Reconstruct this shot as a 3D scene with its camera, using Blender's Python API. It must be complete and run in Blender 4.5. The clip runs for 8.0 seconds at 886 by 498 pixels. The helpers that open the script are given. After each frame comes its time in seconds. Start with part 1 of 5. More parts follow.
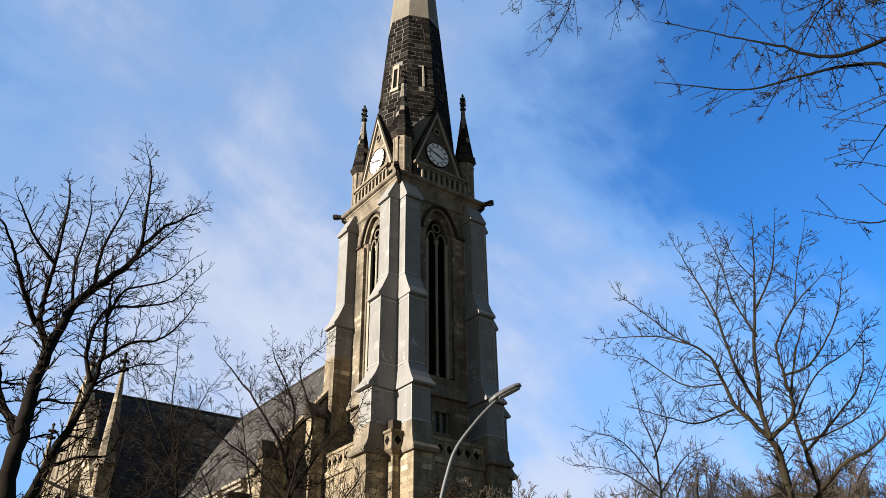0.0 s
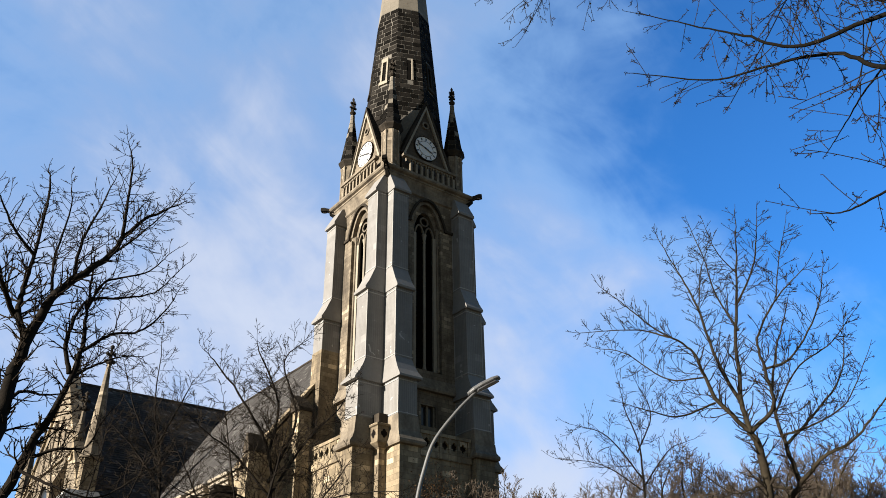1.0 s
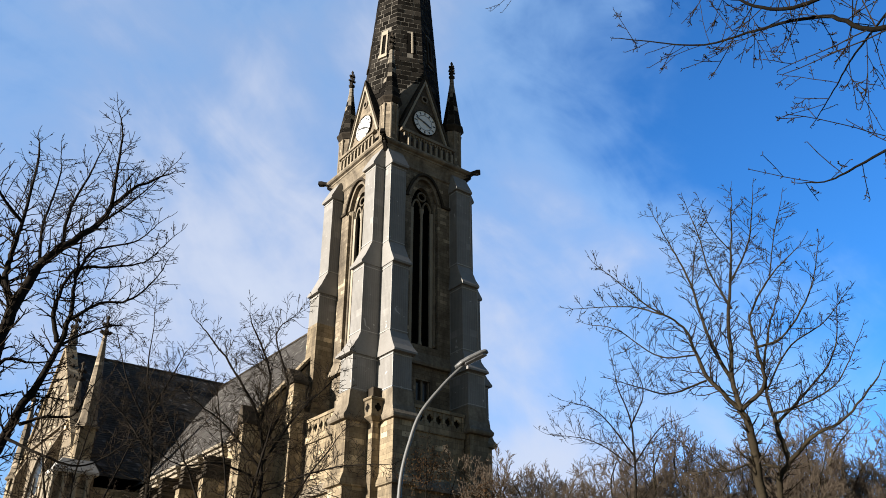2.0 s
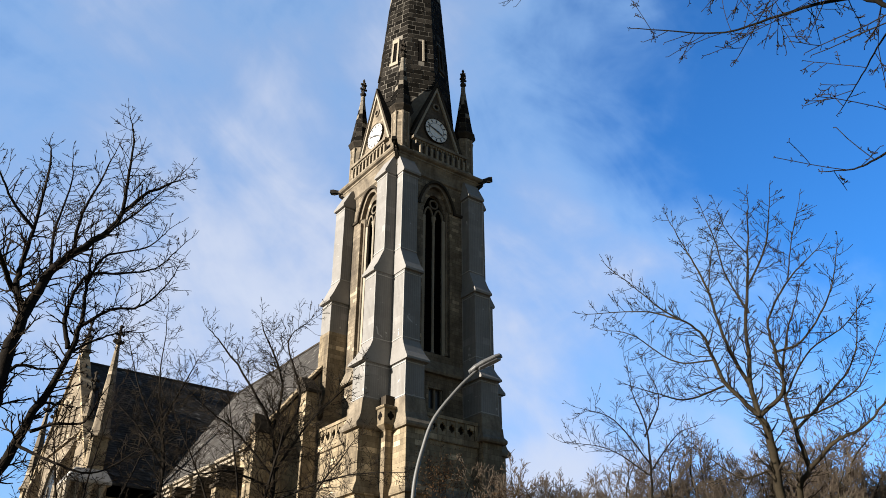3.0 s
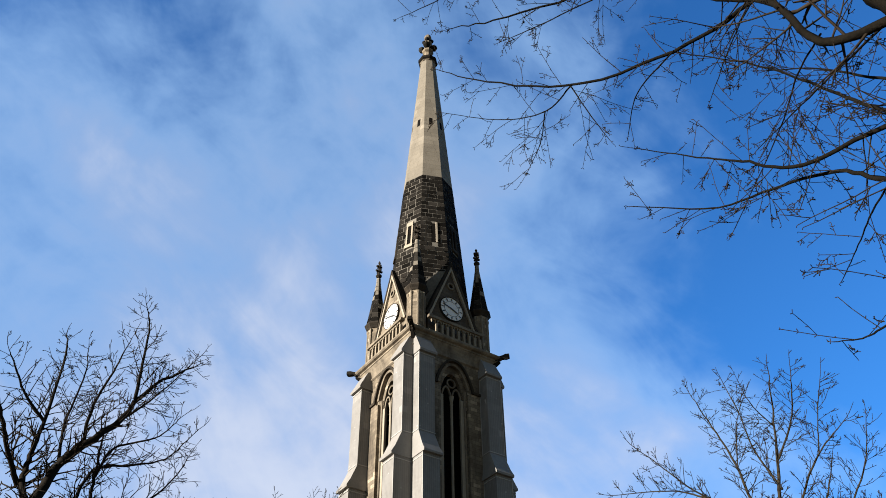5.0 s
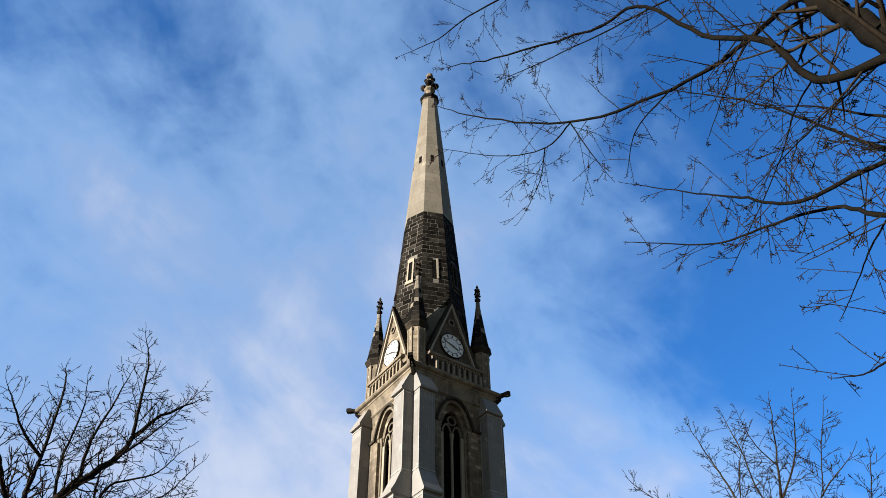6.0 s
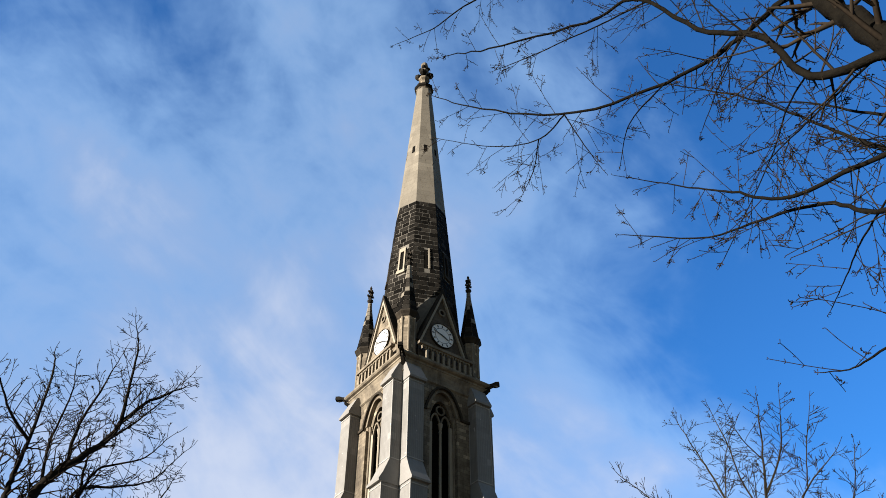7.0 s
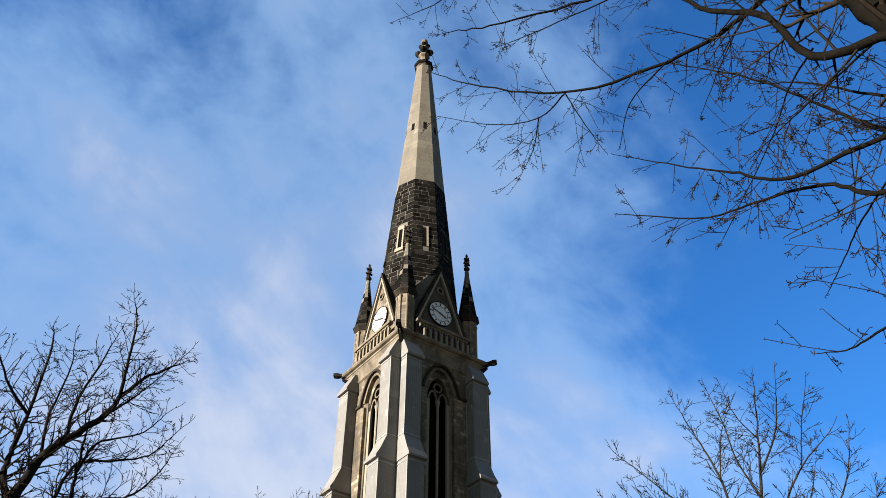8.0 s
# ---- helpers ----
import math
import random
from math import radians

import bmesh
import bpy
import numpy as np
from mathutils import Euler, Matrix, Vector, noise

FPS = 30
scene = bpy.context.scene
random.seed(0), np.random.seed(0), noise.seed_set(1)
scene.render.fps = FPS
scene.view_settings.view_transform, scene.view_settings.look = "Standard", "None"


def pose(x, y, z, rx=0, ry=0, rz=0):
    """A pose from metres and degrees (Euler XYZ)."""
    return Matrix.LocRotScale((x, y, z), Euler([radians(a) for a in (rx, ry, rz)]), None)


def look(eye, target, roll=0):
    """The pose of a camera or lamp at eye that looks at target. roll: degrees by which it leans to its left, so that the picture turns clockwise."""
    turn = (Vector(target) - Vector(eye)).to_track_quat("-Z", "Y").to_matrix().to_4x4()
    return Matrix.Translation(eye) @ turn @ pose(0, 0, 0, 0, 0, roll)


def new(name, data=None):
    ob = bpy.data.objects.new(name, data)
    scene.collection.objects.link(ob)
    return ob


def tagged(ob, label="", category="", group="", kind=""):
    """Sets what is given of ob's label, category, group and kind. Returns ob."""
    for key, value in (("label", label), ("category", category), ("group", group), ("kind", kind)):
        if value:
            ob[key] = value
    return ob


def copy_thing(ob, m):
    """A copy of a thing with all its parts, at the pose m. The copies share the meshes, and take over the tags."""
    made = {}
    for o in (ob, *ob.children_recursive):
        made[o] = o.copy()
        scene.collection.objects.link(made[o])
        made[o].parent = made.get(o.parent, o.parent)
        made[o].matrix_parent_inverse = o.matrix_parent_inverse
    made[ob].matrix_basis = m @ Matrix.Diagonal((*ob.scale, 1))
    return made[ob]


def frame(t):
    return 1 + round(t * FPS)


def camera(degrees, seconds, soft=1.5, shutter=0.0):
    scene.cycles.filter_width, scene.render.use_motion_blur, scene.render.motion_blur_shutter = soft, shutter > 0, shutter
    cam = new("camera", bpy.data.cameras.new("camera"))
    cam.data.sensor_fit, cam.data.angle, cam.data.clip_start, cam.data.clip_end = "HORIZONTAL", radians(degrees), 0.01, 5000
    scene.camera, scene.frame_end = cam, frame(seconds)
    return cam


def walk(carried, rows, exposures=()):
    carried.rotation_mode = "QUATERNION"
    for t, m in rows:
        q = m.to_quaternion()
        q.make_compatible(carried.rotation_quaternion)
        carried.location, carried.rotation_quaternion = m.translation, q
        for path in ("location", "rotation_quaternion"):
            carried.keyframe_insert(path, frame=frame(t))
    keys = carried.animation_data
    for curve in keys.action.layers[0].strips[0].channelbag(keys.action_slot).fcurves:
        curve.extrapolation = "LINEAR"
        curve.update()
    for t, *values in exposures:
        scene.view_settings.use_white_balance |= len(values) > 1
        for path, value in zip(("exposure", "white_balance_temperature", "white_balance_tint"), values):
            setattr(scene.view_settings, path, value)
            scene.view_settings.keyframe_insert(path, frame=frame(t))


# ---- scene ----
cam = camera(56.0, 8.0, soft=0.9)
walk(cam, [
    (0.0, pose(-31.218, -45.798, 1.646, 119.947, 0.661, -36.348)),
    (0.5, pose(-31.131, -45.786, 1.654, 119.747, 0.800, -36.439)),
    (1.0, pose(-30.968, -45.901, 1.623, 119.560, 0.739, -36.982)),
    (1.2, pose(-30.857, -45.942, 1.632, 119.166, 0.396, -37.137)),
    (1.5, pose(-30.692, -46.004, 1.645, 118.145, 0.066, -37.323)),
    (1.7, pose(-30.664, -45.956, 1.642, 117.949, 0.008, -37.353)),
    (2.8, pose(-30.512, -45.689, 1.624, 118.275, -0.064, -37.138)),
    (3.0, pose(-30.484, -45.640, 1.620, 118.614, -0.144, -36.497)),
    (3.5, pose(-30.361, -45.607, 1.600, 119.251, -0.760, -35.314)),
    (4.0, pose(-30.363, -45.617, 1.589, 120.096, -0.852, -35.310)),
    (4.2, pose(-30.367, -45.641, 1.611, 122.409, -0.347, -35.020)),
    (4.5, pose(-30.374, -45.676, 1.644, 125.839, 0.312, -34.622)),
    (4.7, pose(-30.363, -45.687, 1.659, 128.298, 0.454, -34.577)),
    (5.0, pose(-30.347, -45.703, 1.682, 130.805, 0.610, -34.472)),
    (5.2, pose(-30.345, -45.705, 1.677, 132.055, 0.522, -34.534)),
    (6.3, pose(-30.334, -45.712, 1.649, 133.367, 0.329, -34.714)),
    (6.5, pose(-30.332, -45.713, 1.644, 133.241, 0.212, -35.044)),
    (7.0, pose(-30.346, -45.713, 1.635, 132.647, 0.057, -35.663)),
    (7.5, pose(-30.335, -45.702, 1.649, 131.665, -0.197, -36.020)),
    (8.0, pose(-30.349, -45.711, 1.637, 131.134, -0.218, -36.040)),
], exposures=[(0.0, 1.5), (8.0, 1.5)])

# ---- daylight ----
SUN_AZ, SUN_EL = 174.0, 14.0
sun = new("sun", bpy.data.lights.new("sun", "SUN"))
sun.data.energy, sun.data.angle, sun.data.color = 5.0, radians(0.53), (1.0, 0.92, 0.82)
sd = Vector((math.cos(radians(SUN_AZ)) * math.cos(radians(SUN_EL)), math.sin(radians(SUN_AZ)) * math.cos(radians(SUN_EL)), math.sin(radians(SUN_EL))))
sun.matrix_world = look(sd * 200, (0, 0, 0))


def nd(nt, kind, **settings):
    n = nt.nodes.new(kind)
    for key, value in settings.items():
        setattr(n, key, value)
    return n


def math_node(nt, op, a, b=None, clamp=False):
    n = nd(nt, "ShaderNodeMath", operation=op, use_clamp=clamp)
    for i, v in enumerate((a, b)):
        if v is None:
            continue
        if isinstance(v, (int, float)):
            n.inputs[i].default_value = v
        else:
            nt.links.new(v, n.inputs[i])
    return n.outputs[0]


def ramp(nt, fac, stops, ease="LINEAR"):
    n = nd(nt, "ShaderNodeValToRGB")
    n.color_ramp.interpolation = ease
    while len(n.color_ramp.elements) < len(stops):
        n.color_ramp.elements.new(0.5)
    for e, (p, c) in zip(n.color_ramp.elements, stops):
        e.position = p
        e.color = (c, c, c, 1) if isinstance(c, (int, float)) else (*c, 1)
    nt.links.new(fac, n.inputs[0])
    return n.outputs[0]


def mix(nt, fac, a, b, blend="MIX"):
    n = nd(nt, "ShaderNodeMix", data_type="RGBA", blend_type=blend)
    for sock, v in ((n.inputs[0], fac), (n.inputs[6], a), (n.inputs[7], b)):
        if isinstance(v, (int, float)):
            sock.default_value = v
        elif isinstance(v, tuple):
            sock.default_value = (*v, 1)
        else:
            nt.links.new(v, sock)
    return n.outputs[2]


def noise_node(nt, vec, scale, detail=4.0, rough=0.55, distortion=0.0):
    n = nd(nt, "ShaderNodeTexNoise")
    n.inputs["Scale"].default_value, n.inputs["Detail"].default_value = scale, detail
    n.inputs["Roughness"].default_value, n.inputs["Distortion"].default_value = rough, distortion
    nt.links.new(vec, n.inputs["Vector"])
    return n.outputs["Fac"]


# sky with thin high cloud, thicker towards the west
world = bpy.data.worlds.new("sky")
scene.world = world
world.use_nodes = True
wt = world.node_tree
wt.nodes.clear()
sky = nd(wt, "ShaderNodeTexSky", sky_type="NISHITA", sun_disc=False)
sky.sun_elevation, sky.sun_rotation = radians(SUN_EL), radians(90 - SUN_AZ)
sky.air_density, sky.dust_density, sky.ozone_density = 1.0, 0.1, 2.0
tc = nd(wt, "ShaderNodeTexCoord")
turn = nd(wt, "ShaderNodeVectorRotate", rotation_type="Z_AXIS")
turn.inputs["Angle"].default_value = radians(36)
wt.links.new(tc.outputs["Generated"], turn.inputs["Vector"])
sep = nd(wt, "ShaderNodeSeparateXYZ")
wt.links.new(turn.outputs[0], sep.inputs[0])
streak = nd(wt, "ShaderNodeMapping", vector_type="TEXTURE")
streak.inputs["Rotation"].default_value = (0.0, radians(38), 0.0)
streak.inputs["Scale"].default_value = (1.0, 1.0, 0.45)
streak.inputs["Location"].default_value = (0.35, 0.0, 0.1)
wt.links.new(turn.outputs[0], streak.inputs["Vector"])
big = noise_node(wt, streak.outputs[0], 2.1, 4.0, 0.5, 0.5)
fine = noise_node(wt, streak.outputs[0], 5.5, 6.0, 0.6, 0.7)
puff = noise_node(wt, turn.outputs[0], 6.5, 5.0, 0.55, 0.3)
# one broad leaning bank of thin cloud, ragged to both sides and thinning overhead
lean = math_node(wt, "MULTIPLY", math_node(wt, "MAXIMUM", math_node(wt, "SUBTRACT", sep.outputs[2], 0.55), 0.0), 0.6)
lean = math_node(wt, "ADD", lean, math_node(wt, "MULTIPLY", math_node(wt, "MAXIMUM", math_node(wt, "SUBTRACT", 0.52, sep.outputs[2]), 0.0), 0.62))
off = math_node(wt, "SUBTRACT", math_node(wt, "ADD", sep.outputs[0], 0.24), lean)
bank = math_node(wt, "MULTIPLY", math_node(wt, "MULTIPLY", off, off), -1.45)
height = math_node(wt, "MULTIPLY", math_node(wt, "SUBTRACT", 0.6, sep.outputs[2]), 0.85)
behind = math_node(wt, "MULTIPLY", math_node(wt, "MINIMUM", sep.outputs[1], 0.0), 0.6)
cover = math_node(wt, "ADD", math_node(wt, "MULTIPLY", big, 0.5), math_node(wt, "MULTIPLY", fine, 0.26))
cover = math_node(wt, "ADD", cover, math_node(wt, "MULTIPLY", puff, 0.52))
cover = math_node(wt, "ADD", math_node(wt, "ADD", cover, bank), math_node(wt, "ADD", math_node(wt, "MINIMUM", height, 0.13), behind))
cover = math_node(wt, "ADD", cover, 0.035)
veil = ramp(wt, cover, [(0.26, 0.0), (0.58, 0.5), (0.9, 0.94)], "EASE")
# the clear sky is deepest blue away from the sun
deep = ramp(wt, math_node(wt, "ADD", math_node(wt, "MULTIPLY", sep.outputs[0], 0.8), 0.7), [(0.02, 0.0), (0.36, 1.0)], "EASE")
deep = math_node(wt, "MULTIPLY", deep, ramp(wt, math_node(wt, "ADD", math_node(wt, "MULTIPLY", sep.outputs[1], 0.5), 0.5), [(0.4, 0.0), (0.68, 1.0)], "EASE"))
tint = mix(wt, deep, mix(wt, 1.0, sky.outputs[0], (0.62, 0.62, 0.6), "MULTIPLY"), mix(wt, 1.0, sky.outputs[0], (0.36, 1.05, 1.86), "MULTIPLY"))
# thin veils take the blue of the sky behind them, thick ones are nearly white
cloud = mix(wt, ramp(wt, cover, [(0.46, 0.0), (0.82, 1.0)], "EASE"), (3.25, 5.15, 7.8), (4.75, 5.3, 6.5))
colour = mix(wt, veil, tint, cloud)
bg = nd(wt, "ShaderNodeBackground")
bg.inputs["Strength"].default_value = 0.05
wt.links.new(colour, bg.inputs[0])
out = nd(wt, "ShaderNodeOutputWorld")
wt.links.new(bg.outputs[0], out.inputs[0])


# ---- materials ----
def material(name, base, vary, grain=6.0, rough=0.85, bump=0.25, blotch=0.6, metal=0.0, brick=None, joint=None, soot=None, per_piece=0.0, contrast=1.0, ribs=0.0, fleck=None):
    """base and vary: the two colours of the surface; brick: (course length, height) of masonry; soot: (colour, amount) of stains."""
    m = bpy.data.materials.new(name)
    m.use_nodes = True
    nt = m.node_tree
    b = nt.nodes["Principled BSDF"]
    b.inputs["Roughness"].default_value, b.inputs["Metallic"].default_value = rough, metal
    b.inputs["Specular IOR Level"].default_value = 0.5 if rough < 0.6 else 0.02
    co = nd(nt, "ShaderNodeTexCoord").outputs["Object"]
    large = noise_node(nt, co, blotch, 5.0, 0.6, 0.3)
    small = noise_node(nt, co, grain, 6.0, 0.65)
    f = math_node(nt, "ADD", math_node(nt, "MULTIPLY", large, 0.6), math_node(nt, "MULTIPLY", small, 0.4))
    col = mix(nt, ramp(nt, f, [(0.36, 0.0), (0.64, 1.0)]), base, vary)
    height = small
    if brick:
        s = nd(nt, "ShaderNodeSeparateXYZ")
        nt.links.new(co, s.inputs[0])
        c = nd(nt, "ShaderNodeCombineXYZ")
        nt.links.new(math_node(nt, "ADD", s.outputs[0], s.outputs[1]), c.inputs[0])
        nt.links.new(s.outputs[2], c.inputs[1])
        t = nd(nt, "ShaderNodeTexBrick", offset=0.5, squash=1.0)
        t.inputs["Color1"].default_value, t.inputs["Color2"].default_value = (0, 0, 0, 1), (1, 1, 1, 1)
        t.inputs["Mortar"].default_value = (0.5, 0.5, 0.5, 1)
        t.inputs["Scale"].default_value, t.inputs["Mortar Size"].default_value = 1.0, 0.012
        t.inputs["Mortar Smooth"].default_value, t.inputs["Bias"].default_value = 0.3, 0.0
        t.inputs["Brick Width"].default_value, t.inputs["Row Height"].default_value = brick
        nt.links.new(c.outputs[0], t.inputs["Vector"])
        each = ramp(nt, t.outputs["Color"], [(0.0, 1 - 0.34 * contrast), (0.5, 1.0), (0.86, 1 + 0.2 * contrast), (0.9, 1 + 0.25 * contrast), (0.96, 1 + 1.5 * contrast)])
        col = mix(nt, 1.0, col, each, "MULTIPLY")
        col = mix(nt, t.outputs["Fac"], col, mix(nt, 1.0, col, joint or (0.62, 0.62, 0.62), "MULTIPLY"))
        height = math_node(nt, "SUBTRACT", math_node(nt, "MULTIPLY", small, 0.5), math_node(nt, "MULTIPLY", t.outputs["Fac"], 0.8))
        if ribs:
            wave = math_node(nt, "SINE", math_node(nt, "MULTIPLY", math_node(nt, "ADD", s.outputs[0], s.outputs[1]), 40.0))
            wave = math_node(nt, "MULTIPLY", wave, large)
            height = math_node(nt, "ADD", height, math_node(nt, "MULTIPLY", wave, ribs))
            col = mix(nt, 1.0, col, ramp(nt, math_node(nt, "ADD", math_node(nt, "MULTIPLY", wave, 0.5), 0.5), [(0.0, 0.84), (1.0, 1.16)]), "MULTIPLY")
    if soot:
        mp = nd(nt, "ShaderNodeMapping")
        mp.inputs["Scale"].default_value = (1.0, 1.0, 0.22)
        nt.links.new(co, mp.inputs["Vector"])
        run = noise_node(nt, mp.outputs[0], 1.1, 6.0, 0.65, 0.4)
        col = mix(nt, ramp(nt, run, [(0.45, 0.0), (0.68, soot[1])]), col, soot[0])
    if fleck:
        spot = noise_node(nt, co, fleck[1], 2.0, 0.5, 0.6)
        col = mix(nt, ramp(nt, spot, [(fleck[2], 0.0), (fleck[2] + 0.02, 1.0)]), col, fleck[0])
    if per_piece:
        oi = nd(nt, "ShaderNodeObjectInfo")
        gi = nd(nt, "ShaderNodeNewGeometry")
        r = math_node(nt, "FRACT", math_node(nt, "ADD", oi.outputs["Random"], gi.outputs["Random Per Island"]))
        col = mix(nt, 1.0, col, ramp(nt, r, [(0.0, 1.0 - per_piece), (0.8, 1.0 + per_piece * 0.6), (1.0, 1.0 + per_piece * 2.5)]), "MULTIPLY")
    nt.links.new(col, b.inputs["Base Color"])
    if bump:
        bp = nd(nt, "ShaderNodeBump")
        bp.inputs["Strength"].default_value, bp.inputs["Distance"].default_value = bump, 0.03
        nt.links.new(height, bp.inputs["Height"])
        nt.links.new(bp.outputs[0], b.inputs["Normal"])
    return m


SOOT = (0.045, 0.038, 0.032)
M_WALL = material("soot_stained_sandstone", (0.235, 0.195, 0.142), (0.12, 0.1, 0.075), brick=(0.62, 0.29), contrast=0.55, joint=(0.5, 0.5, 0.5), soot=(SOOT, 0.75))
# darker sandstone for gables turned from the sun: soot plus shade in the colour
M_SOOT_SHADE = material("soot_blackened_sandstone", (0.12, 0.1, 0.078), (0.06, 0.05, 0.04), brick=(0.62, 0.29), contrast=0.5, joint=(0.6, 0.6, 0.6), soot=(SOOT, 0.8))
M_BASE = material("warm_sandstone", (0.3, 0.242, 0.16), (0.15, 0.12, 0.08), brick=(0.7, 0.34), contrast=0.7, joint=(0.5, 0.5, 0.5), soot=(SOOT, 0.72))
M_BUTT = material("grey_weathered_stone", (0.21, 0.203, 0.192), (0.172, 0.166, 0.157), contrast=0.16, ribs=0.5, brick=(0.8, 0.5), joint=(1.06, 1.06, 1.06), soot=((0.13, 0.118, 0.103), 0.4), fleck=((0.36, 0.35, 0.33), 1.5, 0.7))
M_CAP = material("pale_lead_capping", (0.23, 0.221, 0.207), (0.178, 0.17, 0.158), rough=0.7, soot=((0.18, 0.168, 0.155), 0.4))
M_PALECAP = material("bleached_stone_cap", (0.38, 0.37, 0.35), (0.26, 0.25, 0.235), soot=((0.2, 0.19, 0.17), 0.4))
M_TRIM = material("sandstone_moulding", (0.255, 0.215, 0.16), (0.125, 0.105, 0.08), soot=(SOOT, 0.6))
M_DARK = material("blackened_stone", (0.018, 0.0155, 0.013), (0.04, 0.034, 0.027), soot=((0.15, 0.12, 0.085), 0.25))
M_BLOCK = material("black_stone_block", (0.0075, 0.0067, 0.0058), (0.0175, 0.0155, 0.013), grain=9.0, per_piece=0.6, fleck=((0.16, 0.15, 0.13), 1.7, 0.72))
M_MORTAR = material("pale_mortar", (0.19, 0.175, 0.15), (0.1, 0.092, 0.078), bump=0.1)
M_SPIRE = material("cleaned_pale_sandstone", (0.2, 0.178, 0.143), (0.15, 0.133, 0.106), contrast=0.2, brick=(1.1, 0.6), joint=(0.78, 0.76, 0.73), soot=((0.11, 0.098, 0.08), 0.35))
M_LIGHT = material("pale_dressed_stone", (0.3, 0.265, 0.21), (0.23, 0.2, 0.155))
M_SLATE = material("grey_slate", (0.064, 0.061, 0.058), (0.04, 0.037, 0.034), brick=(0.35, 0.25), rough=0.9, joint=(0.7, 0.7, 0.7))
# near black for louvre wood, and for shade painted into openings
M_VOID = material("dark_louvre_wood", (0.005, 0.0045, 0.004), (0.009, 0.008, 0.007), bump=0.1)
M_CORD = material("pale_net_cord", (0.36, 0.35, 0.33), (0.28, 0.27, 0.25), bump=0.0)
M_DIAL = material("white_enamel", (0.74, 0.73, 0.69), (0.64, 0.63, 0.6), rough=0.35, bump=0.0)
M_BLACK = material("black_painted_iron", (0.03, 0.03, 0.03), (0.05, 0.048, 0.045), rough=0.5, bump=0.05)
M_LAMP = material("galvanised_steel", (0.1, 0.1, 0.097), (0.07, 0.07, 0.068), grain=20.0, rough=0.55, metal=0.2, bump=0.05)
M_LENS = material("grey_lamp_lens", (0.16, 0.16, 0.165), (0.12, 0.12, 0.125), rough=0.2, bump=0.0)
M_BARK = material("dark_bark", (0.017, 0.014, 0.011), (0.009, 0.0076, 0.0063), grain=14.0, blotch=3.0, bump=0.6)
# olive bark of the near tree, darkened in colour for its shaded undersides
M_NEARBARK = material("olive_brown_bark", (0.0095, 0.008, 0.0058), (0.005, 0.0043, 0.0033), grain=30.0, blotch=6.0, bump=0.6)
M_NEARTWIG = material("reddish_brown_twig_bark", (0.03, 0.0225, 0.0155), (0.015, 0.0115, 0.0085), grain=30.0, blotch=3.0, bump=0.0)
M_TWIG = material("brown_twig_bark", (0.022, 0.0165, 0.0115), (0.012, 0.0095, 0.0073), grain=20.0, blotch=2.0, bump=0.0)
M_PALEBARK = material("greenish_grey_bark", (0.034, 0.0275, 0.018), (0.016, 0.013, 0.009), grain=14.0, blotch=2.0, bump=0.5)
# twigs of the far row, the sun on them put into a lighter brown
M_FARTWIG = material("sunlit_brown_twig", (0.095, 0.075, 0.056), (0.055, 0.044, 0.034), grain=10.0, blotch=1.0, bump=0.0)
M_PALETWIG = material("grey_brown_twig_bark", (0.026, 0.021, 0.0155), (0.014, 0.0115, 0.0087), grain=20.0, blotch=2.0, bump=0.0)
M_LEAF = material("withered_leaf", (0.07, 0.038, 0.018), (0.04, 0.024, 0.013), grain=8.0, bump=0.0)
M_GROUND = material("winter_turf", (0.11, 0.09, 0.06), (0.15, 0.128, 0.09), grain=3.0, blotch=0.15, rough=1.0)
M_GLASS = material("dark_leaded_glass", (0.02, 0.022, 0.024), (0.035, 0.037, 0.04), rough=0.2, bump=0.05)


# ---- mesh helpers ----
def mesh_of(bm, name, material):
    bmesh.ops.recalc_face_normals(bm, faces=bm.faces)
    me = bpy.data.meshes.new(name)
    bm.to_mesh(me)
    bm.free()
    me.materials.append(material)
    return me


def part(name, bm, material, parent, label="", m=None):
    """Links a bmesh (or a ready mesh) as one mesh object under a thing or a part."""
    me = mesh_of(bm, name, material) if isinstance(bm, bmesh.types.BMesh) else bm
    ob = new(name, me)
    ob.parent = parent
    if m is not None:
        ob.matrix_basis = m
    return tagged(ob, label)


def thing(name, x, y, z, label, category, group="", kind=""):
    ob = new(name)
    ob.matrix_basis = pose(x, y, z)
    return tagged(ob, label, category, group, kind)


def loft(bm, rings, cap=True):
    """Closed skin through rings of equal length."""
    vs = [[bm.verts.new(p) for p in r] for r in rings]
    n = len(vs[0])
    for a, b in zip(vs, vs[1:]):
        for i in range(n):
            bm.faces.new((a[i], a[(i + 1) % n], b[(i + 1) % n], b[i]))
    if cap:
        bm.faces.new(vs[0][::-1])
        bm.faces.new(vs[-1])


def rect(x0, x1, y0, y1, z):
    return [(x0, y0, z), (x1, y0, z), (x1, y1, z), (x0, y1, z)]


def box(bm, x0, x1, y0, y1, z0, z1):
    loft(bm, [rect(x0, x1, y0, y1, z0), rect(x0, x1, y0, y1, z1)])


def ngon(n, r, z, cx=0.0, cy=0.0, turn=0.0):
    return [(cx + r * math.cos(turn + i * math.tau / n), cy + r * math.sin(turn + i * math.tau / n), z) for i in range(n)]


def turned(bm, profile, n=8, cx=0.0, cy=0.0, turn=None):
    """A spun shape from (radius, height) pairs."""
    loft(bm, [ngon(n, max(r, 0.004), z, cx, cy, math.pi / n if turn is None else turn) for r, z in profile])


